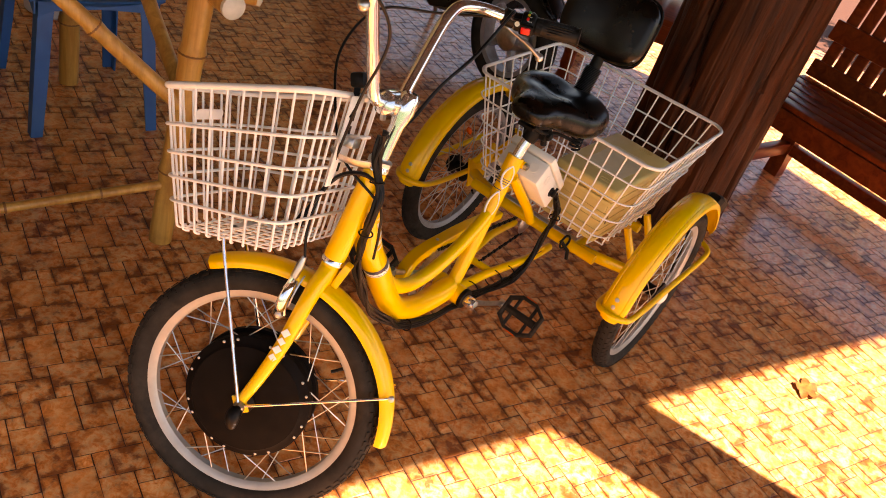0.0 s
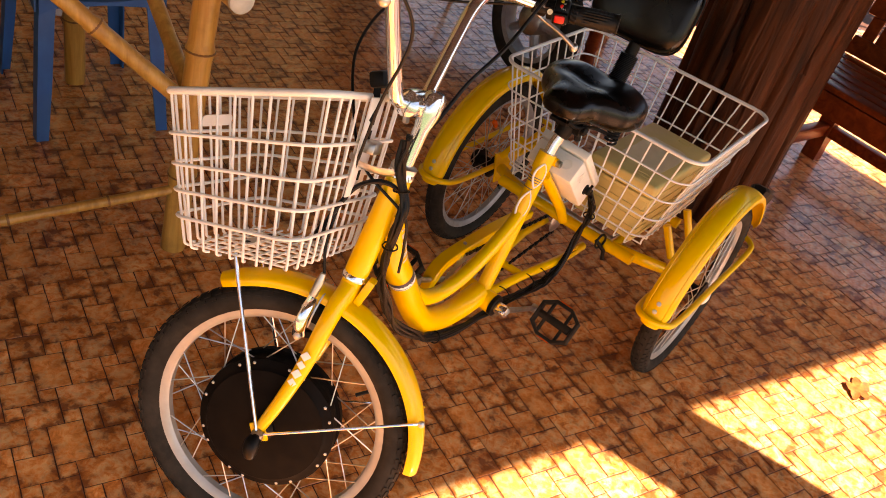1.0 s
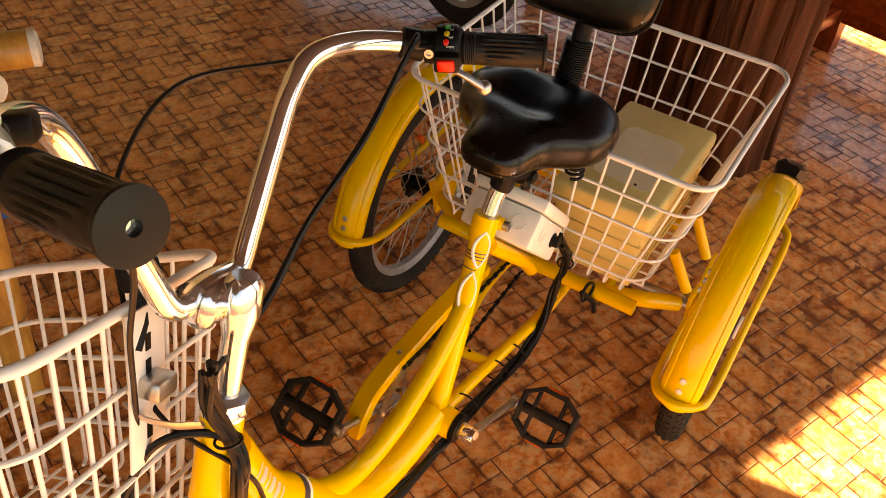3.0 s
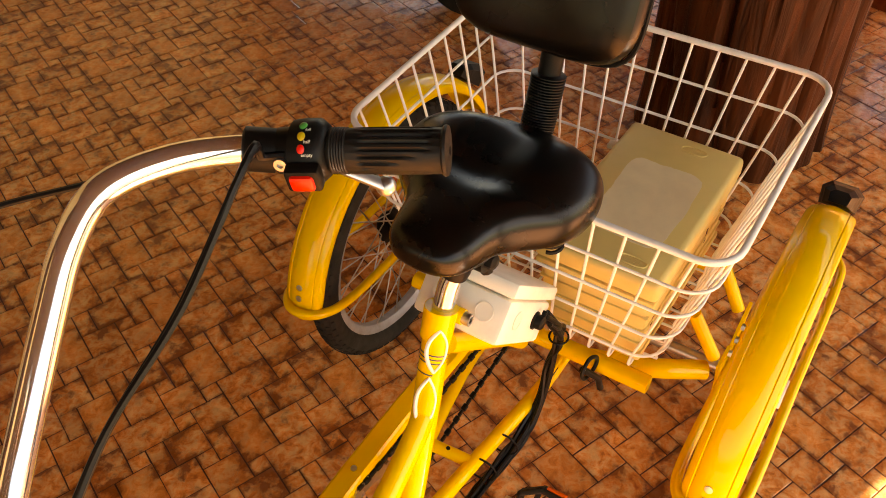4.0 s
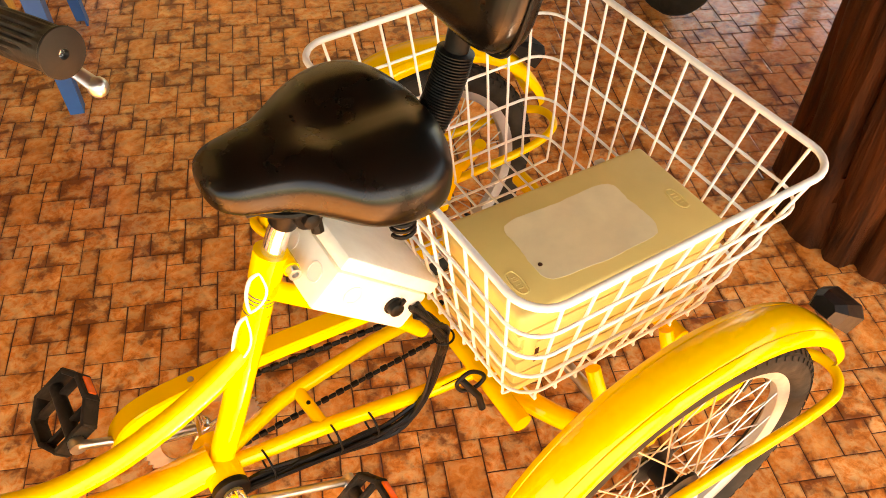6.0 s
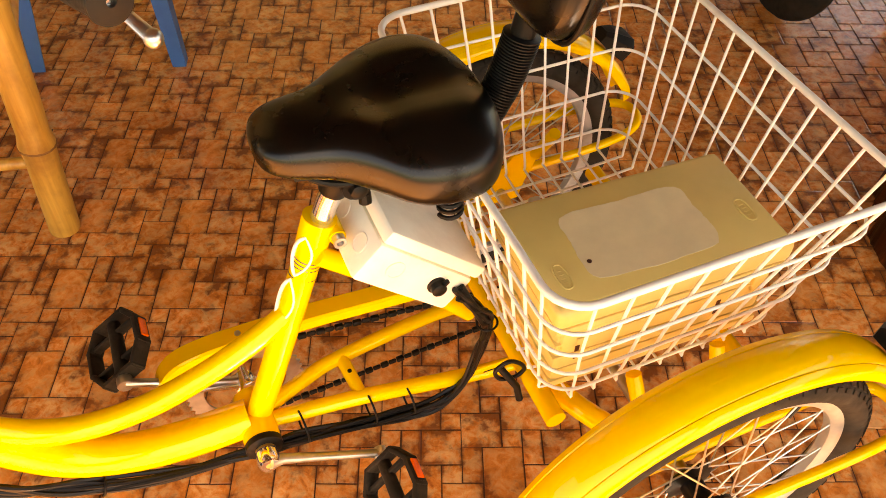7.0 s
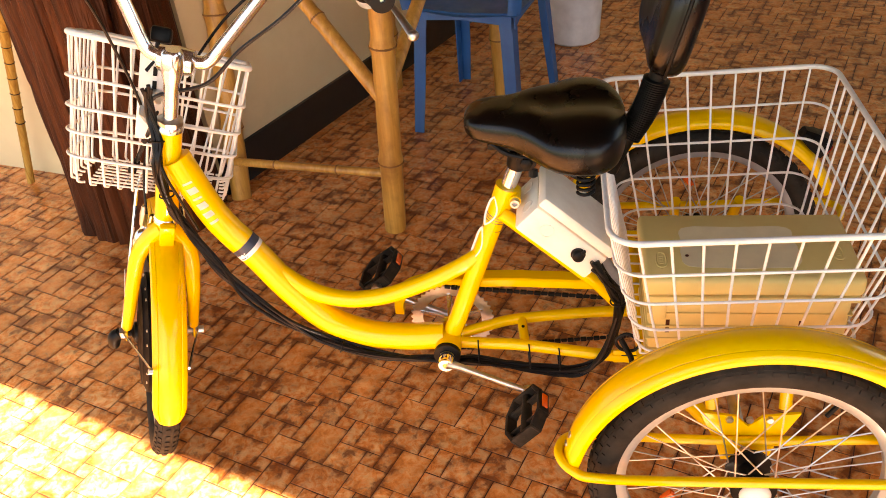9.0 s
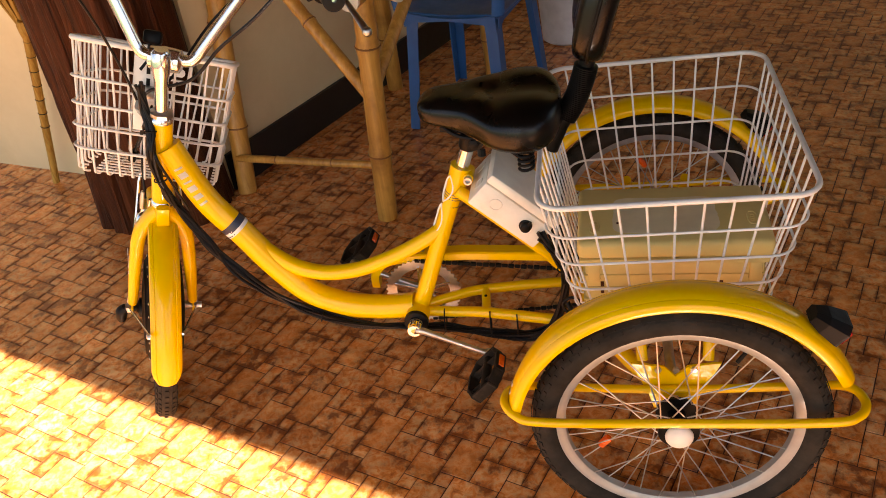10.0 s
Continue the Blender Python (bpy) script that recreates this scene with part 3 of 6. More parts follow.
def word(text, size, m, mat, parent):
    cu = bpy.data.curves.new(text, "FONT")
    cu.body, cu.size, cu.align_x, cu.align_y, cu.extrude = text, size, "CENTER", "CENTER", 0.0001
    tmp = bpy.data.objects.new(text, cu)
    me = bpy.data.meshes.new_from_object(tmp)
    bpy.data.objects.remove(tmp)
    me.materials.append(mat)
    ob = new("lettering", me)
    ob.parent, ob.matrix_basis = parent, m
    return ob


for k, text in enumerate(("full", "half", "empty")):
    q = hm @ Matrix.Rotation(ang + 0.64 + 0.40 * k, 4, "Z") @ Matrix.Translation((0.0238, 0, 0.0115)) @ Matrix(((0, 0, 1, 0), (0, -1, 0, 0), (1, 0, 0, 0), (0, 0, 0, 1)))
    word(text, 0.0034, q, WHITE_MARK, ctl)
q = hm @ Matrix.Rotation(ang + 2.06, 4, "Z") @ Matrix.Translation((0.027, 0, 0.008))
hold = part("button_block", box_bm((0.012, 0.020, 0.026), q, 0.003), BLACK, ctl)
part("horn_button", box_bm((0.010, 0.014, 0.018), q @ Matrix.Translation((0.004, 0, 0)), 0.003), RED, hold, "square red button")
part("clamp_screw", lathe_bm([(0.005, 0), (0.005, 0.003), (0.0025, 0.003), (0.0025, 0.001)], hm @ Matrix.Translation((0, 0, -0.011)) @ Matrix.Rotation(ang + 1.85, 4, "Z") @ Matrix.Translation((0.0175, 0, 0)) @ Matrix.Rotation(radians(90), 4, "Y"), 10), STEEL, ctl)


def brake_lever(path, s):
    """Lever body on the bar and its blade, which runs ahead of the grip with a ball end."""
    hm = along(path, 0.135 if s > 0 else 0.1345)
    body = part("brake_lever", lathe_bm([(0.013, -0.014), (0.0165, -0.012), (0.0165, 0.010), (0.013, 0.012)], hm, 18), BLACK if s < 0 else STEEL, bars, "metal brake lever with ball end")
    fwd = Vector((0.55, 0.72 * s, -0.28)).normalized()
    c, z = hm.translation, (hm.to_3x3() @ Vector((0, 0, 1)))
    pts = spline([c + fwd * 0.012 - z * 0.004, c + fwd * 0.030 - z * 0.002, c + fwd * 0.048 + z * 0.022, c + fwd * 0.052 + z * 0.058 - Vector((0, 0, 0.008)), c + fwd * 0.060 + z * 0.094 - Vector((0, 0, 0.02))], 6)
    n = len(pts)
    part("blade", tube_bm(pts, [0.0085 - 0.003 * math.sin(math.pi * i / n) for i in range(n)], 12, flat=0.6), STEEL, body, "worn alloy lever blade")
    bmesh_ball = bmesh.new()
    bmesh.ops.create_uvsphere(bmesh_ball, u_segments=14, v_segments=9, radius=0.0088, matrix=Matrix.Translation(pts[-1]))
    part("ball_end", bmesh_ball, STEEL, body)
    part("pivot", lathe_bm([(0.006, -0.009), (0.006, 0.009)], axis_m(c + fwd * 0.026, fwd.cross(z)), 10), STEEL, body)
    return c + fwd * 0.02 - z * 0.02


cable_l, cable_r = brake_lever(left, 1), brake_lever(right, -1)
part("wire_clip", box_bm((0.022, 0.018, 0.022), along(left, 0.185) @ Matrix.Translation((0.012, 0, 0)), 0.004), BLACK, bars)

# front basket on its bracket
FZ0, FZ1 = 0.568, 0.812


def fb_ring(z, grow=0.0, k=5):
    """The basket's outline at height z: narrower at the back and below."""
    t = (z - FZ0) / (FZ1 - FZ0)
    xb, xf = 1.022 - 0.040 * t - grow, 1.222 + 0.036 * t + grow
    yb, yf = 0.137 + 0.012 * t + grow, 0.130 + 0.012 * t + grow
    c = 0.035
    pts = []
    for (cx, cy, a0) in ((xf - c, yf - c, 0), (xb + c, yb - c, 90), (xb + c, -yb + c, 180), (xf - c, -yf + c, 270)):
        for i in range(k + 1):
            a = radians(a0 + 90 * i / k)
            p = Vector((cx + c * math.cos(a), CY + cy + c * math.sin(a), z))
            p.z += t * (0.03 * p.y - 0.14 * (p.x - 1.11))     # the rim rises towards the handlebar
            pts.append(p)
    return pts


def on_ring(ring, s):
    """The point at the share s of the way round a closed ring."""
    n = len(ring)
    seg = [(ring[(i + 1) % n] - ring[i]).length for i in range(n)]
    d = s * sum(seg)
    for i in range(n):
        if d <= seg[i]:
            return ring[i].lerp(ring[(i + 1) % n], d / seg[i])
        d -= seg[i]
    return ring[0]


BTILT = Matrix.Translation((1.13, CY, 0.69)) @ Matrix.Rotation(radians(-11), 4, "Z") @ Matrix.Rotation(radians(5), 4, "X") @ Matrix.Translation((-1.13, -CY, -0.69))
fbasket = part("front_basket", tube_bm(fb_ring(FZ1), 0.0058, 10, closed=True), WHITE_WIRE, trike, "white coated wire front basket", m=STEER @ BTILT)
for z in (0.745, 0.697, 0.655, 0.613):
    part("hoop", tube_bm(fb_ring(z, 0.0035), 0.0029, 8, closed=True), WHITE_WIRE, fbasket)
NV = 36
top, bot = fb_ring(FZ1), fb_ring(FZ0)
for i in range(NV):
    a, b = on_ring(top, i / NV), on_ring(bot, i / NV)
    inner = b.lerp(Vector((1.135, CY, FZ0)), 0.10)
    part("wire", tube_bm(spline([a, a.lerp(b, 0.5), b + Vector((0, 0, 0.012)), b.lerp(inner, 0.35) - Vector((0, 0, 0.002)), inner - Vector((0, 0, 0.004))], 3), 0.0023, 6), WHITE_WIRE, fbasket)
for i in range(9):
    x = 1.045 + 0.16 * i / 8
    part("floor_wire", tube_bm([(x, CY - 0.104, FZ0 - 0.004), (x, CY + 0.104, FZ0 - 0.004)], 0.0019, 6), WHITE_WIRE, fbasket)
for i in range(9):
    y = CY - 0.092 + 0.184 * i / 8
    part("floor_wire", tube_bm([(1.052, y, FZ0 - 0.007), (1.218, y, FZ0 - 0.007)], 0.0019, 6), WHITE_WIRE, fbasket)


def slot_plate(name, length, width, m, parent):
    """A white strip with round ends and two dark slots."""
    bm = bmesh.new()
    r = width / 2
    ring = [(math.copysign(length / 2 - r, math.cos(a)) + r * math.cos(a), r * math.sin(a)) for a in (2 * math.pi * (j + 0.5) / 20 for j in range(20))]
    loft(bm, [[m @ Vector((x, y, -0.001)) for x, y in ring], [m @ Vector((x, y, 0.001)) for x, y in ring]])
    pl = part(name, bm, WHITE_WIRE, parent, "white metal strip with slots")
    for s in (-1, 1):
        part("slot", box_bm((0.012, width * 0.34, 0.0006), m @ Matrix.Translation((s * (length / 2 - 0.014), 0, 0.0014)), 0.0), BLACK, pl)
    return pl


slot_plate("fixing_plate", 0.085, 0.019, Matrix.Translation((1.244, CY + 0.01, 0.750)) @ Matrix.Rotation(radians(90), 4, "Z") @ Matrix.Rotation(radians(80), 4, "X"), fbasket)
slot_plate("fixing_plate", 0.10, 0.022, Matrix.Translation((1.15, CY, FZ0 + 0.001)) @ Matrix.Rotation(radians(90), 4, "Z"), fbasket)
back = Matrix.Translation((0.983, CY, 0.752)) @ Matrix.Rotation(radians(-9), 4, "Y")
mount = part("mount_plate", box_bm((0.003, 0.052, 0.160), back, 0.001), WHITE_WIRE, fbasket, "white pressed mounting plate")
for dz in (-0.045, 0.02, 0.045):
    part("slot", box_bm((0.001, 0.007, 0.016), back @ Matrix.Translation((-0.0022, 0, dz)), 0), BLACK, mount)
part("clip_block", box_bm((0.026, 0.030, 0.020), back @ Matrix.Translation((-0.010, 0, 0.004)), 0.004), STEEL, mount)
part("bracket_arm", tube_bm(spline([(1.00, CY + 0.012, 0.738), (0.985, CY + 0.014, 0.728), (0.955, CY + 0.012, 0.722), (0.928, CY + 0.004, 0.722)], 4), 0.009, 10, flat=0.25), STEEL, fbasket, "steel bracket arm")
lamp_m = Matrix.Translation((0.974, CY - 0.004, 0.858)) @ Matrix.Rotation(radians(12), 4, "Y")
clampb = part("reflector_clamp", box_bm((0.026, 0.034, 0.026), lamp_m, 0.006), BLACK, fbasket, "black plastic clamp")
part("strap", tube_bm([(0.975, CY, 0.848), (0.974, CY + 0.004, 0.815), (0.976, CY + 0.016, 0.795)], 0.006, 8, flat=0.4), BLACK, clampb)
for s in (-1, 1):   # the basket's rods down to the axle
    up_end = BTILT @ Vector((1.175, CY + s * 0.030, FZ0 - 0.006))
    part("basket_stay", tube_bm([up_end, up_end.lerp(Vector((HUB.x, CY + s * 0.074, R)), 0.14) + Vector((0, s * 0.006, 0)), (HUB.x, CY + s * 0.073, R)], 0.0033, 8), CHROME, fbasket, "chromed basket stay", m=BTILT.inverted())

# main frame
def frame_tube(name, pts, r, k=6, label="", parent=None, n=18, mat=None):
    path = spline(pts, k)
    rr = r if not isinstance(r, (list, tuple)) else [r[0] + (r[1] - r[0]) * i / (len(path) - 1) for i in range(len(path))]
    return part(name, tube_bm(path, rr, n), mat or YELLOW, parent or trike, label)


BB = Vector((0.497, CY, 0.246))
SEAT = Vector((0.374, CY - 0.015, 0.572))
down = frame_tube("down_tube", [on_axis(0.655, -0.012), (0.892, CY, 0.535), (0.838, CY, 0.452), (0.786, CY, 0.368), (0.728, CY, 0.298), (0.655, CY, 0.262), (0.58, CY, 0.252), (0.505, CY, 0.256)], 0.0262, label="thick yellow down tube, curved low")
frame_tube("top_tube", [(0.852, CY, 0.470), (0.808, CY, 0.418), (0.752, CY, 0.368), (0.688, CY, 0.345), (0.615, CY, 0.350), (0.548, CY, 0.374), (0.496, CY - 0.002, 0.398), (0.454, CY - 0.004, 0.422), (0.430, CY - 0.006, 0.438)], (0.0172, 0.0145), label="curved yellow upper tube")
seat_tube = frame_tube("seat_tube", [(0.500, CY, 0.236), (0.466, CY - 0.003, 0.325), (0.422, CY - 0.008, 0.445), SEAT], 0.0172, label="yellow seat tube")
for j, (u, w, mat) in enumerate(((0.300, 0.016, DARK_MARK), (0.333, 0.005, DARK_MARK), (0.347, 0.012, WHITE_MARK), (0.372, 0.002, DARK_MARK))):
    path = spline([on_axis(0.655, -0.012), (0.892, CY, 0.535), (0.838, CY, 0.452), (0.786, CY, 0.368)], 24)
    i = int((0.30 + u) * len(path) * 0.92)
    part("decal_band", tube_bm([path[i], path[i] + (path[i + 1] - path[i]).normalized() * w], 0.0266, 20, caps=False), mat, down)
def hug(path, r, d0, d1, a0, a1, n=4):
    """A thin patch on a tube: from d0 to d1 along the path, from a0 to a1 degrees round it (0: towards +y, 90: up and ahead)."""
    cum = [0.0]
    for p, q in zip(path, path[1:]):
        cum.append(cum[-1] + (q - p).length)
    rows = []
    for i in range(n + 1):
        d = d0 + (d1 - d0) * i / n
        k = max(1, min(len(path) - 1, next((m for m, c in enumerate(cum) if c >= d), len(path) - 1)))
        p, q = path[k - 1], path[k]
        way = (q - p).normalized()
        c = p + way * (d - cum[k - 1])
        side = Vector((0, 1, 0))
        over = side.cross(way).normalized()
        if over.z < 0:
            over = -over
        ring = [c + (r + 0.0004) * (math.cos(a) * side + math.sin(a) * over) for a in (radians(a0 + (a1 - a0) * j / 5 + (d - d0) * 260) for j in range(6))]
        rows.append(ring)
    bm = bmesh.new()
    vs = [[bm.verts.new(p) for p in row] for row in rows]
    for a, b in zip(vs, vs[1:]):
        for j in range(5):
            bm.faces.new((a[j], a[j + 1], b[j + 1], b[j]))
    bmesh.ops.solidify(bm, geom=bm.faces[:], thickness=0.0003)
    return bm


down_path = spline([on_axis(0.655, -0.012), (0.892, CY, 0.535), (0.838, CY, 0.452), (0.786, CY, 0.368)], 16)
for d, w in ((0.040, 0.004), (0.052, 0.012), (0.072, 0.004), (0.084, 0.012), (0.104, 0.011), (0.124, 0.005)):
    part("decal_bar", hug(down_path, 0.0262, d, d + w, -4, 34), WHITE_MARK, down)
# pale leaf outlines and thin dark rings on the seat tube
def seat_axis(z):
    t = (z - 0.236) / 0.336
    return Vector((0.500, CY, 0.236)).lerp(SEAT, t)


for z0, z1, mid in ((0.424, 0.494, 1.12), (0.502, 0.556, 0.90)):
    pts = []
    for i in range(28):
        a = 2 * math.pi * i / 28
        z = (z0 + z1) / 2 + (z1 - z0) / 2 * math.cos(a)
        ang = mid + 0.72 * math.sin(a) * abs(math.sin(a)) ** 1.1
        pts.append(seat_axis(z) + 0.0176 * Vector((math.sin(ang), math.cos(ang), 0.36 * math.sin(ang))))
    part("decal_leaf", tube_bm(pts, [0.0016 + 0.0012 * max(0.0, math.sin(2 * math.pi * i / 28)) for i in range(28)], 6, closed=True), WHITE_MARK, seat_tube)
for z in (0.496, 0.511, 0.516, 0.521):
    c = seat_axis(z)
    part("decal_line", tube_bm([c, c + Vector((-0.0007, 0, 0.0018))], 0.0179, 20, caps=False), DARK_MARK, seat_tube)
part("seat_lug", tube_bm([SEAT - Vector((-0.012, 0, 0.034)), SEAT + Vector((-0.001, 0, 0.004))], [0.0195, 0.0205], 18), YELLOW, seat_tube)
lug = part("seat_clamp", tube_bm([SEAT + Vector((-0.014, -0.016, -0.014)), SEAT + Vector((-0.014, 0.022, -0.014))], 0.010, 12), YELLOW, seat_tube)
part("clamp_bolt", lathe_bm([(0.008, 0), (0.008, 0.010), (0.0045, 0.010), (0.0045, 0.004)], axis_m(SEAT + Vector((-0.014, 0.022, -0.014)), (0, 1, 0)), 12), STEEL, lug)
part("cross_tube", tube_bm([(0.385, CY, 0.532), (0.313, CY, 0.465), (0.225, CY, 0.383), (0.185, CY, 0.335)], 0.0125, 12), YELLOW, trike, "yellow box carrier tube")

# bottom bracket, chainring, cranks
bbs = part("bottom_bracket", lathe_bm([(0.0235, -0.038), (0.0245, -0.034), (0.0245, 0.034), (0.0235, 0.038)], axis_m(BB, (0, 1, 0)), 24), YELLOW, trike)
part("bracket_ring", lathe_bm([(0.019, 0.038), (0.025, 0.039), (0.025, 0.048), (0.014, 0.050)], axis_m(BB, (0, 1, 0)), 22), BLACK, bbs)
part("axle", lathe_bm([(0.0135, 0.048), (0.0135, 0.075)], axis_m(BB, (0, 1, 0)), 14), BRASS, bbs)
CR = Vector((-0.148, 0, -0.060))


def crank(name, s):
    o = BB + Vector((0, s * 0.066, 0))
    end = o + CR * s + Vector((0, s * 0.012, 0))
    arm = part(name, tube_bm([o + Vector((0, s * 0.004, 0)), o.lerp(end, 0.12), o.lerp(end, 0.5), o.lerp(end, 0.9), end], [0.0135, 0.0105, 0.0085, 0.0085, 0.0105], 12, flat=0.7), STEEL, trike, "dull steel crank arm")
    part("boss", lathe_bm([(0.0145, -0.012), (0.0155, 0.004), (0.0135, 0.010), (0.006, 0.010), (0.006, 0.007)], axis_m(o, (0, s, 0)), 20), CHROME, arm)
    part("pedal_eye", lathe_bm([(0.0105, -0.006), (0.0105, 0.008), (0.007, 0.012)], axis_m(end, (0, s, 0)), 12), STEEL, arm)
    return end


def pedal(end, s, tilt):
    """Chunky moulded cage: eight-sided frame of deep bars, barrel and cross webs."""
    m = Matrix.Translation(end + Vector((0, s * 0.060, 0))) @ Matrix.Rotation(radians(tilt), 4, "Y")
    pd = part("pedal", tube_bm([(0, -0.052, 0), (0, -0.046, 0), (0, -0.01, 0), (0, 0.044, 0)], [0.0065, 0.0095, 0.0095, 0.0105], 12), PEDAL, trike, "chunky black plastic cage pedal", m=m)
    corners = ((0.044, 0.020), (0.026, 0.049), (-0.026, 0.049), (-0.044, 0.020), (-0.044, -0.020), (-0.026, -0.047), (0.026, -0.047), (0.044, -0.020))
    for (x0, y0), (x1, y1) in zip(corners, corners[1:] + corners[:1]):
        a, b = Vector((x0, y0, 0)), Vector((x1, y1, 0))
        d = b - a
        turn = Matrix.Translation((a + b) / 2) @ Matrix.Rotation(math.atan2(d.y, d.x), 4, "Z")
        part("cage_bar", box_bm((d.length + 0.008, 0.0075, 0.024), turn, 0.0025), PEDAL, pd)
    for y in (-0.024, 0.024):
        part("web", box_bm((0.080, 0.0065, 0.013), Matrix.Translation((0, y, 0)), 0.002), PEDAL, pd)
    for x in (-0.0495, 0.0495):
        part("reflector", box_bm((0.003, 0.030, 0.012), Matrix.Translation((x, 0, 0)), 0.001), ORANGE, pd, "orange side reflector")


pedal(crank("crank_arm", 1), 1, 48)
pedal(crank("crank_arm", -1), -1, 36)
YR = CY - 0.060
ring_bm = bmesh.new()
NT = 42
outer = [(0.079 + (0.0035 if j % 2 else -0.0015)) for j in range(NT * 2)]
loops = []
for h, rows in ((-0.0015, (outer, [0.058] * NT * 2)), (0.0015, (outer, [0.058] * NT * 2))):
    loops.append([[ring_bm.verts.new((BB.x + r * math.cos(2 * math.pi * j / (NT * 2)), YR + h, BB.z + r * math.sin(2 * math.pi * j / (NT * 2)))) for j, r in enumerate(row)] for row in rows])
quad = lambda a, b: [ring_bm.faces.new((a[j], a[(j + 1) % len(a)], b[(j + 1) % len(a)], b[j])) for j in range(len(a))]
quad(loops[0][0], loops[0][1]), quad(loops[1][1], loops[1][0]), quad(loops[1][0], loops[0][0]), quad(loops[0][1], loops[1][1])
cring = part("chainring", ring_bm, STEEL, trike, "steel chainring with chrome spider", smooth=False)
for k in range(5):
    a = 2 * math.pi * k / 5 + 0.3
    part("spider_arm", tube_bm([(BB.x, YR, BB.z), (BB.x + 0.064 * math.cos(a), YR, BB.z + 0.064 * math.sin(a))], [0.012, 0.007], 8, flat=0.4), CHROME, cring)
def chain_cover_bm():
    """One bent strip over the upper chain run, curled down round the ring's front."""
    path = spline([Vector((x, 0, z)) for x, z in ((0.604, 0.250), (0.600, 0.286), (0.576, 0.316), (0.530, 0.328), (0.460, 0.331), (0.390, 0.333), (0.300, 0.329), (0.222, 0.325))], 5)
    rings = []
    for i, p in enumerate(path):
        d = (path[min(i + 1, len(path) - 1)] - path[max(i - 1, 0)]).normalized()
        n = Vector((-d.z, 0, d.x)) * (-1 if d.x < 0 else 1)
        if n.z < 0 and abs(n.z) > 0.3:
            n = -n
        w = 0.010 + 0.006 * min(1.0, i / 6)
        rings.append([Vector((p.x, YR - 0.018 + w * y, p.z)) + n * h for y, h in ((-1, -0.010), (-1, 0.005), (-0.8, 0.008), (0.8, 0.008), (1, 0.005), (1, -0.010))])
    return loft(bmesh.new(), rings)


cover = part("chain_guard", chain_cover_bm(), YELLOW, cring, "yellow chain guard")
part("bolt", lathe_bm([(0.0045, 0), (0.0045, 0.003), (0.002, 0.004)], axis_m((0.490, YR - 0.018, 0.337), (0, 0.1, 1)), 8), STEEL, cover)


def chain(a, b, count):
    """Alternate wide and narrow links from a to b."""
    bm = bmesh.new()
    a, b = Vector(a), Vector(b)
    d = (b - a) / count
    m0 = axis_m(a, d)
    for i in range(count):
        c = a + d * (i + 0.5)
        box(bm, (0.0075 if i % 2 else 0.0045, 0.0085, d.length * 0.96), Matrix.Translation(c) @ m0.to_3x3().to_4x4(), 0.0015, 1)
    return bm


ch = part("chain", chain((BB.x + 0.01, YR, BB.z + 0.079), (0.06, YR, R + 0.036), 34), BLACK, trike, "dark oily bicycle chain")
part("lower_run", chain((BB.x - 0.01, YR, BB.z - 0.078), (0.06, YR, R - 0.036), 34), BLACK, ch)
part("sprocket", lathe_bm([(0.012, -0.006), (0.034, -0.002), (0.037, 0), (0.034, 0.002), (0.012, 0.006)], axis_m((0.06, YR, R), (0, 1, 0)), 24), STEEL, ch)

# chain stays, struts and rear axle carrier
st = frame_tube("chain_stay", [(BB.x - 0.01, CY + 0.004, 0.242), (0.42, 0.024, 0.245), (0.353, 0.032, 0.248), (0.18, 0.048, 0.236), (0.08, 0.050, 0.234)], 0.0112, label="yellow chain stay", n=14)
frame_tube("chain_stay", [(BB.x - 0.01, CY - 0.008, 0.248), (0.42, -0.022, 0.252), (0.36, -0.040, 0.253), (0.20, -0.068, 0.246), (0.08, -0.072, 0.240)], 0.0108, label="yellow chain stay", n=14)
part("bridge", tube_bm([(0.353, 0.028, 0.250), (0.360, -0.036, 0.253)], 0.0095, 12), YELLOW, st)
part("hole", lathe_bm([(0.0032, 0), (0.0032, 0.0006)], axis_m((0.357, -0.006, 0.2612), (0, 0.3, 1)), 10), BLACK, st)
part("dropout", box_bm((0.075, 0.006, 0.030), Matrix.Translation((0.155, 0.052, 0.240)), 0.003), YELLOW, st)
part("slot", box_bm((0.045, 0.0008, 0.007), Matrix.Translation((0.155, 0.0556, 0.242)), 0.0), BLACK, st)
for z, x in ((0.315, 0.145), (0.315, -0.13)):
    frame_tube("cross_beam", [(x, -0.20, z), (x, 0.20, z)], 0.014, 2, n=14, label="yellow carrier cross beam")
for s in (1, -1):
    frame_tube("side_beam", [(0.15, s * 0.135, 0.312), (-0.17, s * 0.135, 0.312)], 0.012, 2, n=12)
    frame_tube("outer_beam", [(0.145, s * 0.10, 0.312), (0.10, s * 0.19, 0.30), (0.05, s * 0.255, 0.285)], 0.015, n=14)
    plate = part("axle_plate", loft(bmesh.new(), [[Vector((x, s * (0.272 + d), z)) for x, z in ((0.035, 0.225), (0.045, 0.26), (0.075, 0.33), (0.02, 0.322), (0, 0.30), (-0.02, 0.322), (-0.075, 0.33), (-0.045, 0.26), (-0.035, 0.225))] for d in (0, 0.005)]), YELLOW, trike, "yellow forked axle plate")
    for bx in (-0.03, 0, 0.03):
        part("bolt", lathe_bm([(0.006, 0), (0.006, 0.005)], axis_m((bx, s * 0.277, 0.318), (0, s, 0)), 6), STEEL, plate)
    for bx in (-0.055, 0.055):
        part("brace", tube_bm([(bx, s * 0.262, 0.325), (bx * 1.1, s * 0.22, 0.40)], 0.010, 10), YELLOW, plate)
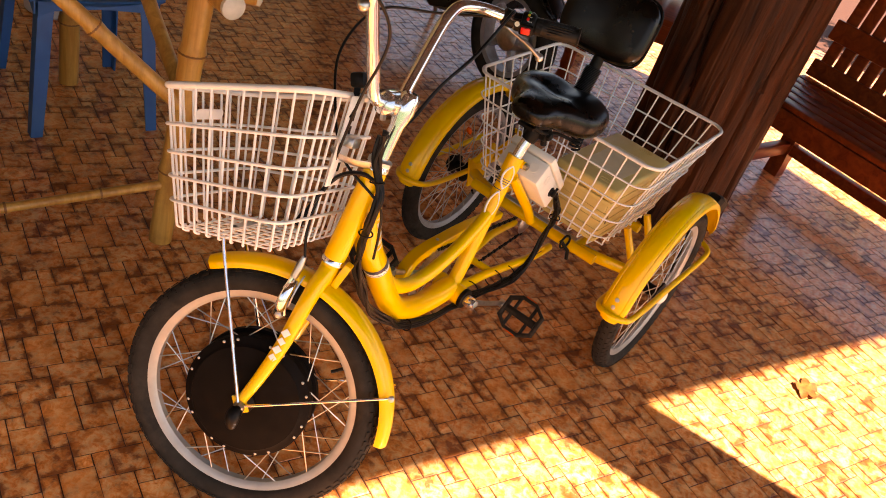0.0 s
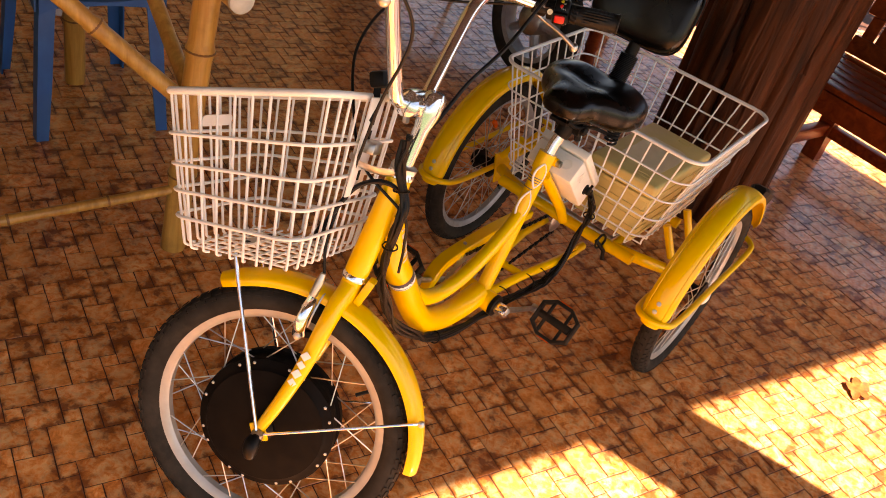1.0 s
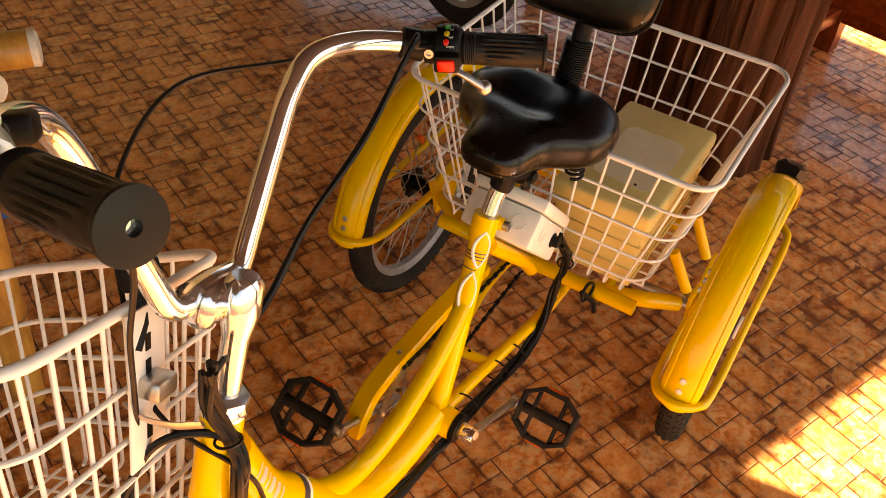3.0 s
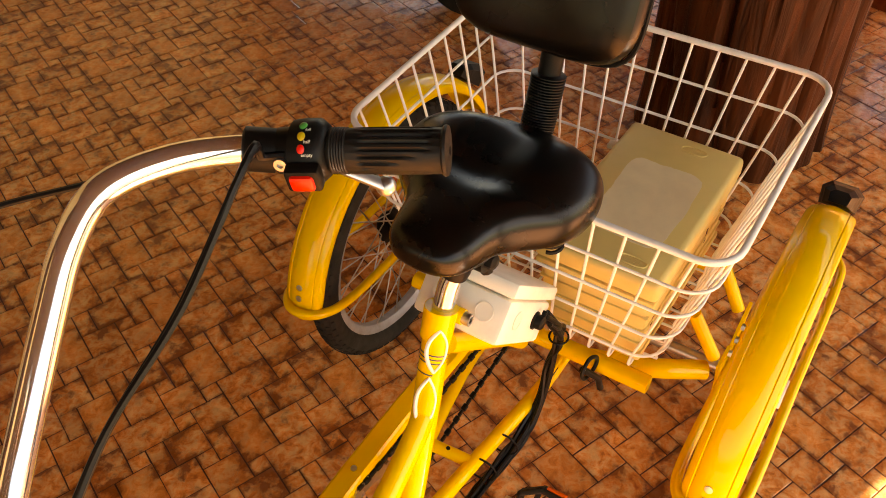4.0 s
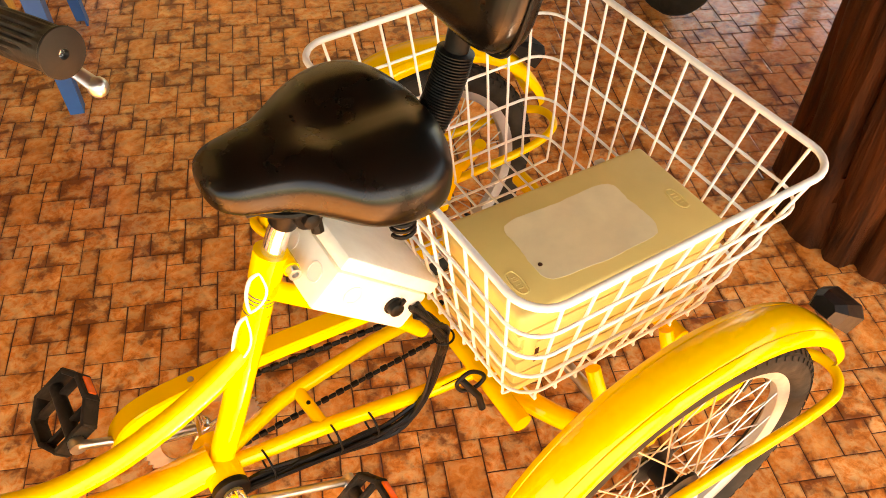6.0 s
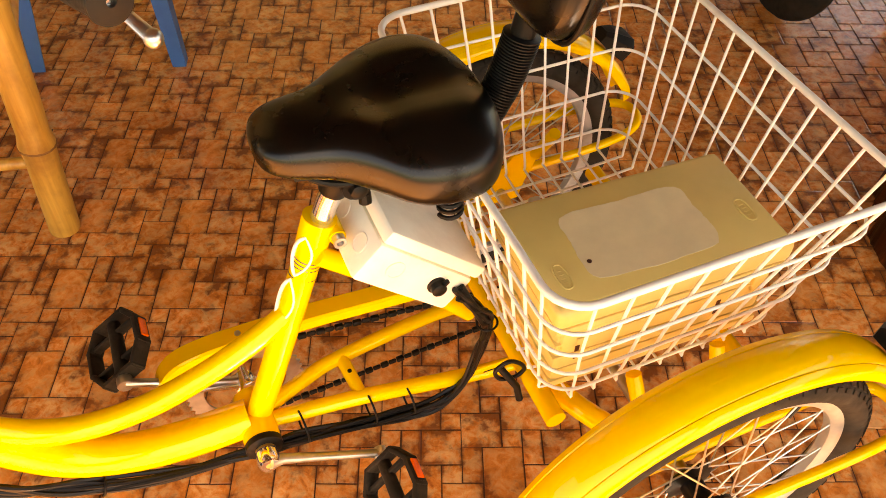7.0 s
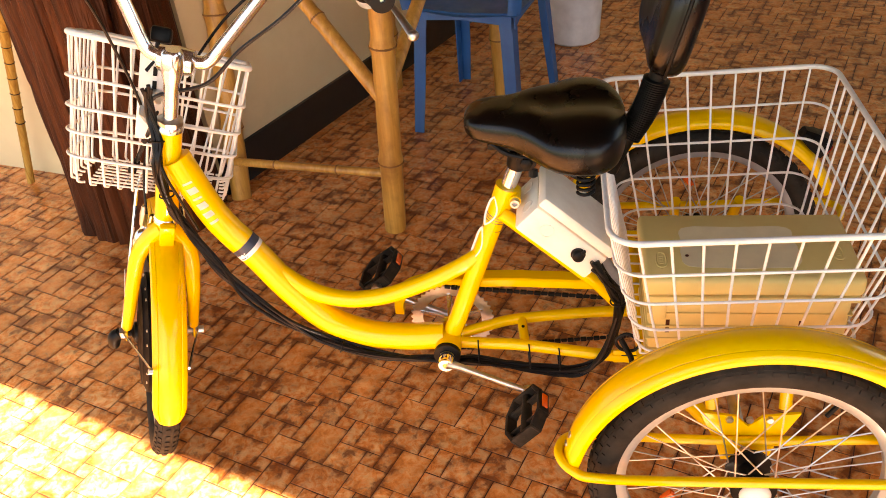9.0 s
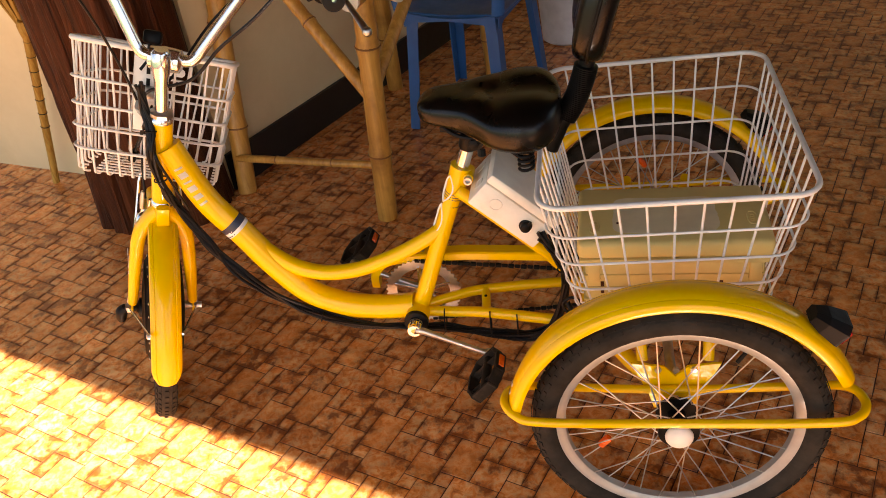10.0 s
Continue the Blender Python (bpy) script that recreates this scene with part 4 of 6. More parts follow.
part("rear_axle", tube_bm([(0, -YW - 0.02, R), (0, YW + 0.02, R)], 0.0095, 12), STEEL, trike)

# rear wheels, mudguards and rails
for s in (1, -1):
    w = wheel("rear_wheel", Matrix.Translation((0, s * YW, R)) @ Matrix.Rotation(0.9 * s, 4, "Y"), 0.030, 0.022, 36, ALLOY if s > 0 else GREY_RIM, "spoked rear wheel with alloy rim")
    hub = part("hub", lathe_bm([(0.012, -0.036), (0.034, -0.026), (0.035, -0.021), (0.016, -0.017), (0.016, 0.017), (0.035, 0.021), (0.034, 0.026), (0.012, 0.036)], SIDE, 28), BLACK, w, "black flanged hub")
    cap = bmesh.new()
    bmesh.ops.create_uvsphere(cap, u_segments=22, v_segments=14, radius=0.0235, matrix=Matrix.Translation((0, s * 0.034, 0)) @ Matrix.Diagonal((1, 0.6, 1, 1)))
    part("hub_cap", cap, BOX_WHITE if s > 0 else BLACK, hub, "round white hub cap" if s > 0 else "")
    part("spoke_reflector", box_bm((0.026, 0.012, 0.012), Matrix.Translation((0.115, 0, 0.065)), 0.003), ORANGE, w)
    g = part("rear_mudguard", guard_bm(0.281, 0.034, 6, 158), YELLOW, trike, "wide yellow rear mudguard", m=Matrix.Translation((0, s * YW, R)))
    for a in (radians(14), radians(18)):
        part("bolt", lathe_bm([(0.0055, 0), (0.0055, 0.002), (0.003, 0.0025)], axis_m((0.2885 * math.cos(a), 0.0, 0.2885 * math.sin(a)), (math.cos(a), 0, math.sin(a))), 10), STEEL, g)
    z, yi, yo = 0.272, s * (YW - 0.048), s * (YW + 0.045)
    loop = spline([(-0.20, yi, z + 0.012), (0.0, yi, z + 0.004), (0.20, yi, z + 0.010), (0.272, yi + s * 0.012, z + 0.022), (0.292, s * YW, z + 0.026), (0.272, yo - s * 0.012, z + 0.022), (0.22, yo, z + 0.018), (0.0, yo, z + 0.018), (-0.22, yo, z + 0.022), (-0.275, yo - s * 0.012, z + 0.024),
                   (-0.292, s * YW, z + 0.026), (-0.272, yi + s * 0.012, z + 0.024)], 6, closed=True)
    part("wheel_rail", tube_bm(loop, 0.0078, 10, closed=True), YELLOW, trike, "yellow tube rail round the wheel")
    # tail lamp on the mudguard
    lm = Matrix.Translation((-0.212, s * YW, R + 0.220)) @ Matrix.Rotation(radians(-35), 4, "Y")
    tl = part("tail_lamp", loft(bmesh.new(), [[lm @ Vector((x, y * k, zz * k)) for y, zz in ((-0.03, -0.018), (0.03, -0.018), (0.034, 0.012), (0.02, 0.024), (-0.02, 0.024), (-0.034, 0.012))] for x, k in ((0.028, 0.45), (0.008, 0.72), (-0.022, 0.92), (-0.026, 0.92))]), BLACK, trike, "black tail lamp with red lens", smooth=False)
    part("lens", box_bm((0.008, 0.052, 0.026), lm @ Matrix.Translation((-0.028, 0, 0.002)), 0.003), REDLENS, tl)

# saddle with springs, post and backrest
sp = part("seat_post", tube_bm([SEAT + Vector((0.010, 0, -0.03)), SEAT + Vector((-0.012, 0.003, 0.030)), SEAT + Vector((-0.022, 0.008, 0.058))], [0.0134, 0.0134, 0.0128], 18), CHROME, trike, "chrome seat post")
part("collar", tube_bm([SEAT + Vector((-0.0175, 0.0055, 0.046)), SEAT + Vector((-0.020, 0.007, 0.054)), SEAT + Vector((-0.026, 0.009, 0.072))], [0.0165, 0.018, 0.0185], 18), BLACK, sp, "black saddle clamp collar")
for dy in (-0.020, 0.030):
    part("clamp_bolt", lathe_bm([(0.0075, 0), (0.0075, 0.012), (0.004, 0.014)], axis_m(SEAT + Vector((-0.046, dy, 0.052)), (0, 0.3, -1)), 8), BLACK, sp)
part("saddle_clamp", tube_bm([SEAT + Vector((-0.036, -0.016, 0.071)), SEAT + Vector((-0.036, 0.040, 0.071))], 0.0165, 14), BLACK, sp)
part("clamp_nut", lathe_bm([(0.010, 0), (0.010, 0.008), (0.006, 0.011)], axis_m(SEAT + Vector((-0.036, 0.040, 0.071)), (0, 1, 0)), 6), BLACK, sp)


def saddle_bm():
    """Wide cushion: outline rings along its length, nose at the front."""
    st = [(0.436, 0.014, 0.692, 0.007, 0.010), (0.430, 0.032, 0.692, 0.016, 0.018), (0.415, 0.045, 0.693, 0.024, 0.024), (0.392, 0.052, 0.693, 0.030, 0.027), (0.362, 0.060, 0.693, 0.034, 0.031), (0.332, 0.082, 0.692, 0.040, 0.038),
          (0.302, 0.108, 0.690, 0.041, 0.044), (0.272, 0.121, 0.690, 0.046, 0.049), (0.242, 0.124, 0.690, 0.047, 0.050), (0.216, 0.116, 0.690, 0.045, 0.047), (0.197, 0.092, 0.690, 0.037, 0.038), (0.185, 0.052, 0.692, 0.026, 0.024), (0.181, 0.016, 0.691, 0.010, 0.010)]
    rings = []
    fine = spline([Vector((a, b, c)) for a, b, c, d, e in st], 3)
    deep = spline([Vector((d, e, 0)) for a, b, c, d, e in st], 3)
    for p, q in zip(fine, deep):
        x, w, z, ht, hb = p.x, p.y, p.z, q.x, q.y
        ring = []
        for j in range(28):
            a = 2 * math.pi * j / 28
            cs, sn = math.cos(a), math.sin(a)
            y = w * math.copysign(abs(cs) ** 0.8, cs)
            dz = (ht * abs(sn) ** 0.8) if sn > 0 else (-hb * abs(sn) ** 0.55)
            wide = max(0.0, (w - 0.05) / 0.07)
            dz += -0.017 * wide * math.exp(-(y / 0.028) ** 2) * (sn > 0)
            lift = 0.016 * max(0.0, (x - 0.29) / 0.146)      # nose tipped up
            ring.append(Vector((x, CY - 0.006 - 0.008 * wide + y, z + dz + lift)))
        rings.append(ring)
    return loft(bmesh.new(), rings)


saddle = part("saddle", saddle_bm(), VINYL, trike, "wide cushioned black vinyl saddle")
sub = saddle.modifiers.new("round", "SUBSURF")
sub.levels = sub.render_levels = 1
part("base_shell", loft(bmesh.new(), [[Vector((x, CY - 0.008 + s * w, z)) for x, w, s in ((0.40, 0.02, 1), (0.35, 0.03, 1), (0.26, 0.075, 1), (0.21, 0.065, 1), (0.21, 0.065, -1), (0.26, 0.075, -1), (0.35, 0.03, -1), (0.40, 0.02, -1))] for z in (0.661, 0.669)]), BLACK, saddle, smooth=False)
for s in (-1, 1):
    part("saddle_rail", tube_bm(spline([(0.395, CY + s * 0.012, 0.672), (0.365, CY + s * 0.022, 0.656), (0.30, CY + s * 0.03, 0.642), (0.240, CY + s * 0.055, 0.618)], 5), 0.0042, 8), BLACK, saddle)
    coil = [(0.245 + 0.013 * math.cos(a), CY + s * 0.058 + 0.013 * math.sin(a), 0.606 + 0.0062 * a / (2 * math.pi) * 1.4) for a in (i * 0.45 for i in range(64))]
    part("spring", tube_bm(coil, 0.0028, 6), BLACK, saddle, "black coil spring")
post_path = [(0.205, CY - 0.010, 0.605), (0.183, CY - 0.012, 0.655), (0.155, CY - 0.014, 0.705), (0.137, CY - 0.014, 0.760), (0.126, CY - 0.012, 0.82)]
post = part("backrest_post", tube_bm(spline(post_path, 6), 0.014, 14), BLACK, trike, "black backrest post in a ribbed sleeve")
fine = spline(post_path, 16)
ribs = fine[20:50]
for i in range(0, len(ribs) - 1, 1):
    d = (ribs[i + 1] - ribs[i]).normalized()
    part("sleeve_rib", lathe_bm([(0.0160, -0.0022), (0.0212, -0.0006), (0.0212, 0.0006), (0.0160, 0.0022)], axis_m(ribs[i], d), 20), CABLE, post)


def cushion_bm(w, h, t, m, n=30, e=4.2):
    """A pillow with a rounded oblong outline, thinner at its rim; slightly hollow towards the rider."""
    rings = []
    for k, (f, d) in enumerate(((0.05, -0.5), (0.55, -0.5), (0.86, -0.47), (0.965, -0.36), (1.0, -0.12), (1.0, 0.1), (0.965, 0.3), (0.86, 0.43), (0.55, 0.5), (0.05, 0.52))):
        ring = []
        for j in range(n):
            a = 2 * math.pi * j / n
            cs, sn = math.cos(a), math.sin(a)
            k2 = (abs(cs) ** e + abs(sn) ** e) ** (-1 / e)
            y, z = w / 2 * cs * k2 * f, h / 2 * sn * k2 * f
            ring.append(m @ Vector((t * d + 0.9 * y * y, y, z)))
        rings.append(ring)
    return loft(bmesh.new(), rings)


BM = Matrix.Translation((0.113, CY - 0.028, 0.870)) @ Matrix.Rotation(radians(-15), 4, "Y")
rest = part("backrest", cushion_bm(0.232, 0.170, 0.062, BM), VINYL, trike, "padded black vinyl backrest")
sub = rest.modifiers.new("round", "SUBSURF")
sub.levels = sub.render_levels = 1
part("piping", tube_bm([BM @ Vector((-0.004 + 0.9 * (0.116 * c * k) ** 2, 0.1163 * c * k, 0.0853 * s2 * k)) for c, s2, k in ((math.cos(a), math.sin(a), (abs(math.cos(a)) ** 4.2 + abs(math.sin(a)) ** 4.2) ** (-1 / 4.2)) for a in (2 * math.pi * j / 60 for j in range(60)))], 0.0028, 6, closed=True), BLACK, rest)

# controller box behind the seat tube
BX = Matrix.Translation((0.277, CY - 0.008, 0.507)) @ Matrix.Rotation(radians(-43), 4, "Y")
ctrl = part("controller_box", box_bm((0.158, 0.118, 0.058), BX @ Matrix.Translation((0, 0, -0.010)), 0.006), BOX_WHITE, trike, "white plastic controller box")
part("lid", box_bm((0.162, 0.122, 0.020), BX @ Matrix.Translation((0, 0, 0.031)), 0.005), BOX_WHITE, ctrl, "translucent white box lid")
for s in (1, -1):
    part("knockout", lathe_bm([(0.0125, 0), (0.0125, 0.001), (0.0105, 0.0012), (0.0105, 0.0006)], BX @ axis_m((0.036, s * 0.0592, -0.006), (0, s, 0)), 24), BOX_WHITE, ctrl)
for y in (-0.03, 0.03):
    part("knockout", lathe_bm([(0.0125, 0), (0.0125, 0.001), (0.0105, 0.0012), (0.0105, 0.0006)], BX @ axis_m((0.0792, y, -0.006), (1, 0, 0)), 24), BOX_WHITE, ctrl)
sw = part("key_switch", lathe_bm([(0.0125, 0), (0.0125, 0.002), (0.010, 0.003), (0.0095, 0.011), (0.007, 0.013)], BX @ axis_m((-0.034, 0.059, -0.006), (0, 1, 0)), 20), BLACK, ctrl, "round black switch")
part("tab", box_bm((0.004, 0.006, 0.010), BX @ Matrix.Translation((-0.034, 0.068, 0.006)), 0.001), BLACK, sw)

# wiring loom
def loom(pts, r=0.0026, k=7, spread=0.004, count=3, seed=1, label="", shift=None):
    rnd = random.Random(seed)
    first = None
    for c in range(count):
        o = [Vector((rnd.uniform(-1, 1), rnd.uniform(-1, 1), rnd.uniform(-1, 1))) * spread for _ in pts]
        b = tube_bm(spline([Vector(p) + q for p, q in zip(pts, o)], k), r, 7)
        if first is None:
            first = part("cable", b, CABLE, trike, label)
        else:
            part("strand", b, CABLE, first)
    return first


def tie(c, d, r):
    m = axis_m(c, d)
    part("cable_tie", tube_bm([m @ Vector((r * math.cos(a), r * math.sin(a), 0)) for a in (2 * math.pi * q / 20 for q in range(20))], 0.0016, 6, closed=True), BLACK, trike)


under = [(0.944, CY + 0.006, 0.788), (0.950, CY + 0.008, 0.745), (0.946, CY + 0.020, 0.702), (0.950, CY + 0.033, 0.668), (0.954, CY + 0.033, 0.622), (0.954, CY + 0.028, 0.566), (0.936, CY + 0.022, 0.505), (0.902, CY + 0.022, 0.438), (0.862, CY + 0.026, 0.376), (0.792, CY + 0.032, 0.316), (0.729, CY + 0.028, 0.266), (0.632, CY + 0.030, 0.228), (0.52, CY + 0.036, 0.222), (0.455, CY + 0.036, 0.222), (0.36, CY + 0.040, 0.212), (0.29, CY + 0.044, 0.204), (0.240, CY + 0.046, 0.214), (0.208, CY + 0.050, 0.255), (0.192, CY + 0.054, 0.315), (0.186, CY + 0.060, 0.372), (0.192, CY + 0.062, 0.402), (0.208, CY + 0.062, 0.435), (0.228, CY + 0.056, 0.462)]
loom(under, 0.0034, 6, 0.0072, 9, 3, "bundle of black cables under the frame")
for tx, ty, tz, td in ((0.947, 0.021, 0.700, (0.2, 0.3, -1)), (0.954, 0.031, 0.600, (0, 0, 1)), (0.70, 0.028, 0.252, (1, 0, 0.4))):
    tie((tx, CY + ty, tz), td, 0.0125)
tie((0.188, CY + 0.060, 0.385), (0.1, 0, 1), 0.0135)
for x, y, z, r in ((0.44, 0.036, 0.232, 0.024), (0.345, 0.042, 0.232, 0.024), (0.29, 0.048, 0.230, 0.022)):
    tie((x, y, z), (1, 0.1, 0), r)
part("cable_loop", tube_bm(spline([(0.176, 0.117, 0.350), (0.160, 0.121, 0.343), (0.154, 0.122, 0.328), (0.166, 0.121, 0.316), (0.186, 0.118, 0.318), (0.193, 0.116, 0.336)], 5, closed=True), 0.0030, 9, closed=True), CABLE, trike, "black rubber cable loop")
part("connector", tube_bm([(0.185, CY + 0.10, 0.335), (0.168, CY + 0.12, 0.31), (0.164, CY + 0.125, 0.285)], 0.005, 10), BLACK, trike, "black cable connector")
bw = lambda p: STEER @ Vector(p)
bh = lambda p: BARS @ Vector(p)
top_in = [(0.948, CY + 0.010, 0.735), (0.945, CY + 0.022, 0.70), (0.950, CY + 0.034, 0.66), (0.953, CY + 0.036, 0.61)]
clamp = hm @ Matrix.Translation((0, 0, -0.012)) @ Matrix.Rotation(ang + 2.2, 4, "Z")
inner = along(right, 0.150) @ Matrix.Rotation(ang + 2.2, 4, "Z")
loom([bh(clamp @ Vector((0.016, 0, 0.004))), bh(clamp @ Vector((0.021, 0, -0.012))), bh(inner @ Vector((0.040, 0, 0))), bh((0.848, -0.150, 0.935)), bh((0.880, -0.090, 0.868)), bh((0.905, -0.04, 0.80)), (0.936, CY + 0.002, 0.770)] + top_in, 0.0030, 7, 0.0012, 2, 5, "black control cables")
loom([bh(cable_l), bh((0.86, 0.17, 0.93)), bh((0.93, 0.11, 0.82)), bw((1.0, 0.045, 0.70)), bw((1.028, 0.048, 0.60)), bw(on_axis(0.525, 0.040, 0.032))], 0.0026, 8, 0.001, 1, 6, "black brake cable")
loom([bh(cable_r), bh((0.965, -0.21, 1.0)), bh((1.045, -0.12, 0.985)), bh((1.065, -0.04, 0.90)), bh((1.03, 0.01, 0.80)), bw((0.985, 0.03, 0.72)), (0.945, CY + 0.035, 0.66), (0.930, CY + 0.04, 0.60), (0.915, CY + 0.036, 0.53)], 0.0026, 8, 0.001, 1, 7, "black brake cable")
loom([(1.036, -0.034, 0.622), (1.014, -0.032, 0.650), (0.987, -0.024, 0.686), (0.966, 0.000, 0.705), (0.946, 0.026, 0.698), (0.946, 0.047, 0.673), (0.952, 0.048, 0.627), (0.954, 0.044, 0.58)], 0.0042, 8, 0.001, 1, 9, "thick black motor cable")
part("cable_plug", tube_bm([(1.034, -0.034, 0.624), (1.044, -0.034, 0.612), (1.048, -0.034, 0.604)], 0.0078, 10), BLACK, trike, "black plug end")

# rear basket
BZ0, BZ1 = 0.352, 0.645


def rb_ring(z, grow=0.0, k=6):
    t = (z - BZ0) / (BZ1 - BZ0)
    x0, x1 = -0.150 - 0.052 * t - grow, 0.165 + 0.054 * t + grow
    w, c, y0 = 0.195 + 0.070 * t + grow, 0.042, 0.007 * t
    pts = []
    for cx, cy, a0 in ((x1 - c, w - c, 0), (x0 + c, w - c, 90), (x0 + c, -w + c, 180), (x1 - c, -w + c, 270)):
        for i in range(k + 1):
            a = radians(a0 + 90 * i / k)
            pts.append(Vector((cx + c * math.cos(a), y0 + cy + c * math.sin(a), z)))
    return pts


rbasket = part("rear_basket", tube_bm(rb_ring(BZ1), 0.0046, 10, closed=True), WHITE_WIRE, trike, "large white coated wire rear basket",
               m=Matrix.Translation((0.218, 0, BZ1)) @ Matrix.Rotation(radians(1.6), 4, "Y") @ Matrix.Translation((-0.218, 0, -BZ1)))
for z in (0.580, 0.515, 0.450, 0.388):
    part("hoop", tube_bm(rb_ring(z, 0.0035), 0.0023, 8, closed=True), WHITE_WIRE, rbasket)
for i in range(12):   # wires across, up both ends
    y = -0.170 + 0.34 * i / 11
    yt, ym = y * 1.32 + 0.007, y * 1.16 + 0.0035
    part("wire", tube_bm(spline([(0.218, yt, BZ1), (0.193, ym, 0.50), (0.168, y, BZ0 + 0.02), (0.150, y, BZ0), (0.0, y, BZ0 - 0.002), (-0.135, y, BZ0), (-0.153, y, BZ0 + 0.02), (-0.177, ym, 0.50), (-0.201, yt, BZ1)], 5), 0.0021, 6), WHITE_WIRE, rbasket)
for i in range(9):    # wires along, up both sides
    x = -0.122 + 0.26 * i / 8
    xt = 0.0085 + (x - 0.0075) * 1.32
    xm = 0.008 + (x - 0.0075) * 1.16
    part("wire", tube_bm(spline([(xt, 0.271, BZ1), (xm, 0.232, 0.50), (x, 0.199, BZ0 + 0.02), (x, 0.180, BZ0 + 0.003), (x, 0, BZ0 + 0.003), (x, -0.180, BZ0 + 0.003), (x, -0.199, BZ0 + 0.02), (xm, -0.226, 0.50), (xt, -0.257, BZ1)], 5), 0.0021, 6), WHITE_WIRE, rbasket)

# ---- battery case in the rear basket ----
CM = Matrix.Translation((-0.002, 0.100, BZ0 + 0.008)) @ Matrix.Rotation(radians(-1), 4, "Z")
case = part("battery_case", box_bm((0.300, 0.158, 0.128), CM @ Matrix.Translation((0, 0, 0.064)), 0.008), CASE)
tagged(case, "beige plastic battery case lying in the wire basket", "battery case")
part("lid", box_bm((0.322, 0.180, 0.034), CM @ Matrix.Translation((0, 0, 0.144)), 0.009, 3), CASE, case, "flat beige lid")
part("lip", box_bm((0.316, 0.174, 0.010), CM @ Matrix.Translation((0, 0, 0.119)), 0.002), CASE, case)
part("base_rim", box_bm((0.306, 0.164, 0.012), CM @ Matrix.Translation((0, 0, 0.008)), 0.003), CASE, case)
for sx in (-1, 1):
    part("foot_block", box_bm((0.022, 0.166, 0.040), CM @ Matrix.Translation((sx * 0.134, 0, 0.094)), 0.004), CASE, case)
    part("rust_mark", box_bm((0.006, 0.0006, 0.026), CM @ Matrix.Translation((sx * 0.100 + 0.02, 0.0795, 0.060)), 0.0), POST_WOOD, case, "rusty stain")
    part("strap_eye", box_bm((0.016, 0.020, 0.008), CM @ Matrix.Translation((sx * 0.10, -0.094, 0.146)), 0.003), CLOUDY, case, "pale hinge tab")
TOP = 0.1611
for k in range(3):
    part("case_rib", box_bm((0.306, 0.1625, 0.004), CM @ Matrix.Translation((0, 0, 0.034 + 0.026 * k)), 0.0015), CASE, case)
pb = bmesh.new()
rnd = random.Random(4)
ring = []
for i in range(64):
    a = 2 * math.pi * i / 64
    k = (abs(math.cos(a)) ** 8 + abs(math.sin(a)) ** 8) ** (-1 / 8) * (1 + 0.02 * math.sin(5 * a) + rnd.uniform(-0.012, 0.012))
    ring.append((0.088 * math.cos(a) * k, 0.056 * math.sin(a) * k))
loft(pb, [[CM @ Vector((x + 0.012, y + 0.006, TOP + d)) for x, y in ring] for d in (0, 0.0005)])
part("glue_mark", pb, CASE_PALE, case, "pale rough glue patch")
part("drip", lathe_bm([(0.003, 0), (0.003, 0.0012), (0.001, 0.0018)], CM @ Matrix.Translation((0.092, 0.030, TOP)), 10), POST_WOOD, case)
for sx in (-1, 1):
    lx, ly = sx * 0.132, 0.030 + 0.010 * sx
    part("latch", tube_bm(spline([CM @ Vector((lx + x, ly + y, TOP)) for x, y in ((0.005, -0.017), (0.008, 0), (0.005, 0.017), (-0.005, 0.017), (-0.008, 0), (-0.005, -0.017))], 3, closed=True), 0.0013, 6, closed=True), CASE, case)
    for k in range(4):
        part("latch_rib", box_bm((0.006, 0.0014, 0.0012), CM @ Matrix.Translation((lx, ly - 0.009 + 0.006 * k, TOP)), 0.0), CASE, case)

# ---- wooden posts ----
def post_thing(name, x, y, r, h, seed, label, squash=1.0):
    rnd = random.Random(seed)
    n, rows = 190, 44
    grooves = [(rnd.uniform(0, 2 * math.pi), rnd.uniform(0.018, 0.06), rnd.uniform(0.008, 0.030), rnd.uniform(-0.45, 0.45)) for _ in range(30)]
    rings = []
    for i in range(rows + 1):
        z = h * i / rows
        ring = []
        for j in range(n):
            a = 2 * math.pi * j / n
            rr = r * (1 + 0.05 * math.exp(-z / 0.1) + 0.05 * math.sin(2 * a + seed) + 0.03 * math.sin(3 * a + z * 2))
            for ga, gw, gd, gt in grooves:
                d = (a - ga - gt * math.sin(z * 1.3 + ga) - 0.10 * noise.noise(Vector((ga, z * 3.1, 0))) + math.pi) % (2 * math.pi) - math.pi
                rr -= gd * math.exp(-(d / gw) ** 2) * max(0.0, 0.45 + 0.75 * math.sin(z * 2.4 + ga * 5))
            rr += 0.012 * noise.noise(Vector((math.cos(a) * 4, math.sin(a) * 4, z * 1.5))) + 0.004 * noise.noise(Vector((math.cos(a) * 22, math.sin(a) * 22, z * 3)))
            ring.append(Vector((x + rr * math.cos(a), y + squash * rr * math.sin(a), z)))
        rings.append(ring)
    ob = part(name, loft(bmesh.new(), rings), POST_WOOD)
    return tagged(ob, label, "post")


post_thing("wooden_post", -0.985, 0.0, 0.222, ROOF_Z, 3, "thick dark rough-hewn wooden roof post with cracks")
post_thing("wooden_post", 1.50, -0.86, 0.20, ROOF_Z, 8, "thick dark wooden post against the house wall")

# unseen post, added so its shadow splits the sun patch on the floor
post_thing("wooden_post", 0.06, 2.28, 0.150, ROOF_Z, 12, "unseen wooden post added near the eave to cast a shadow stripe")

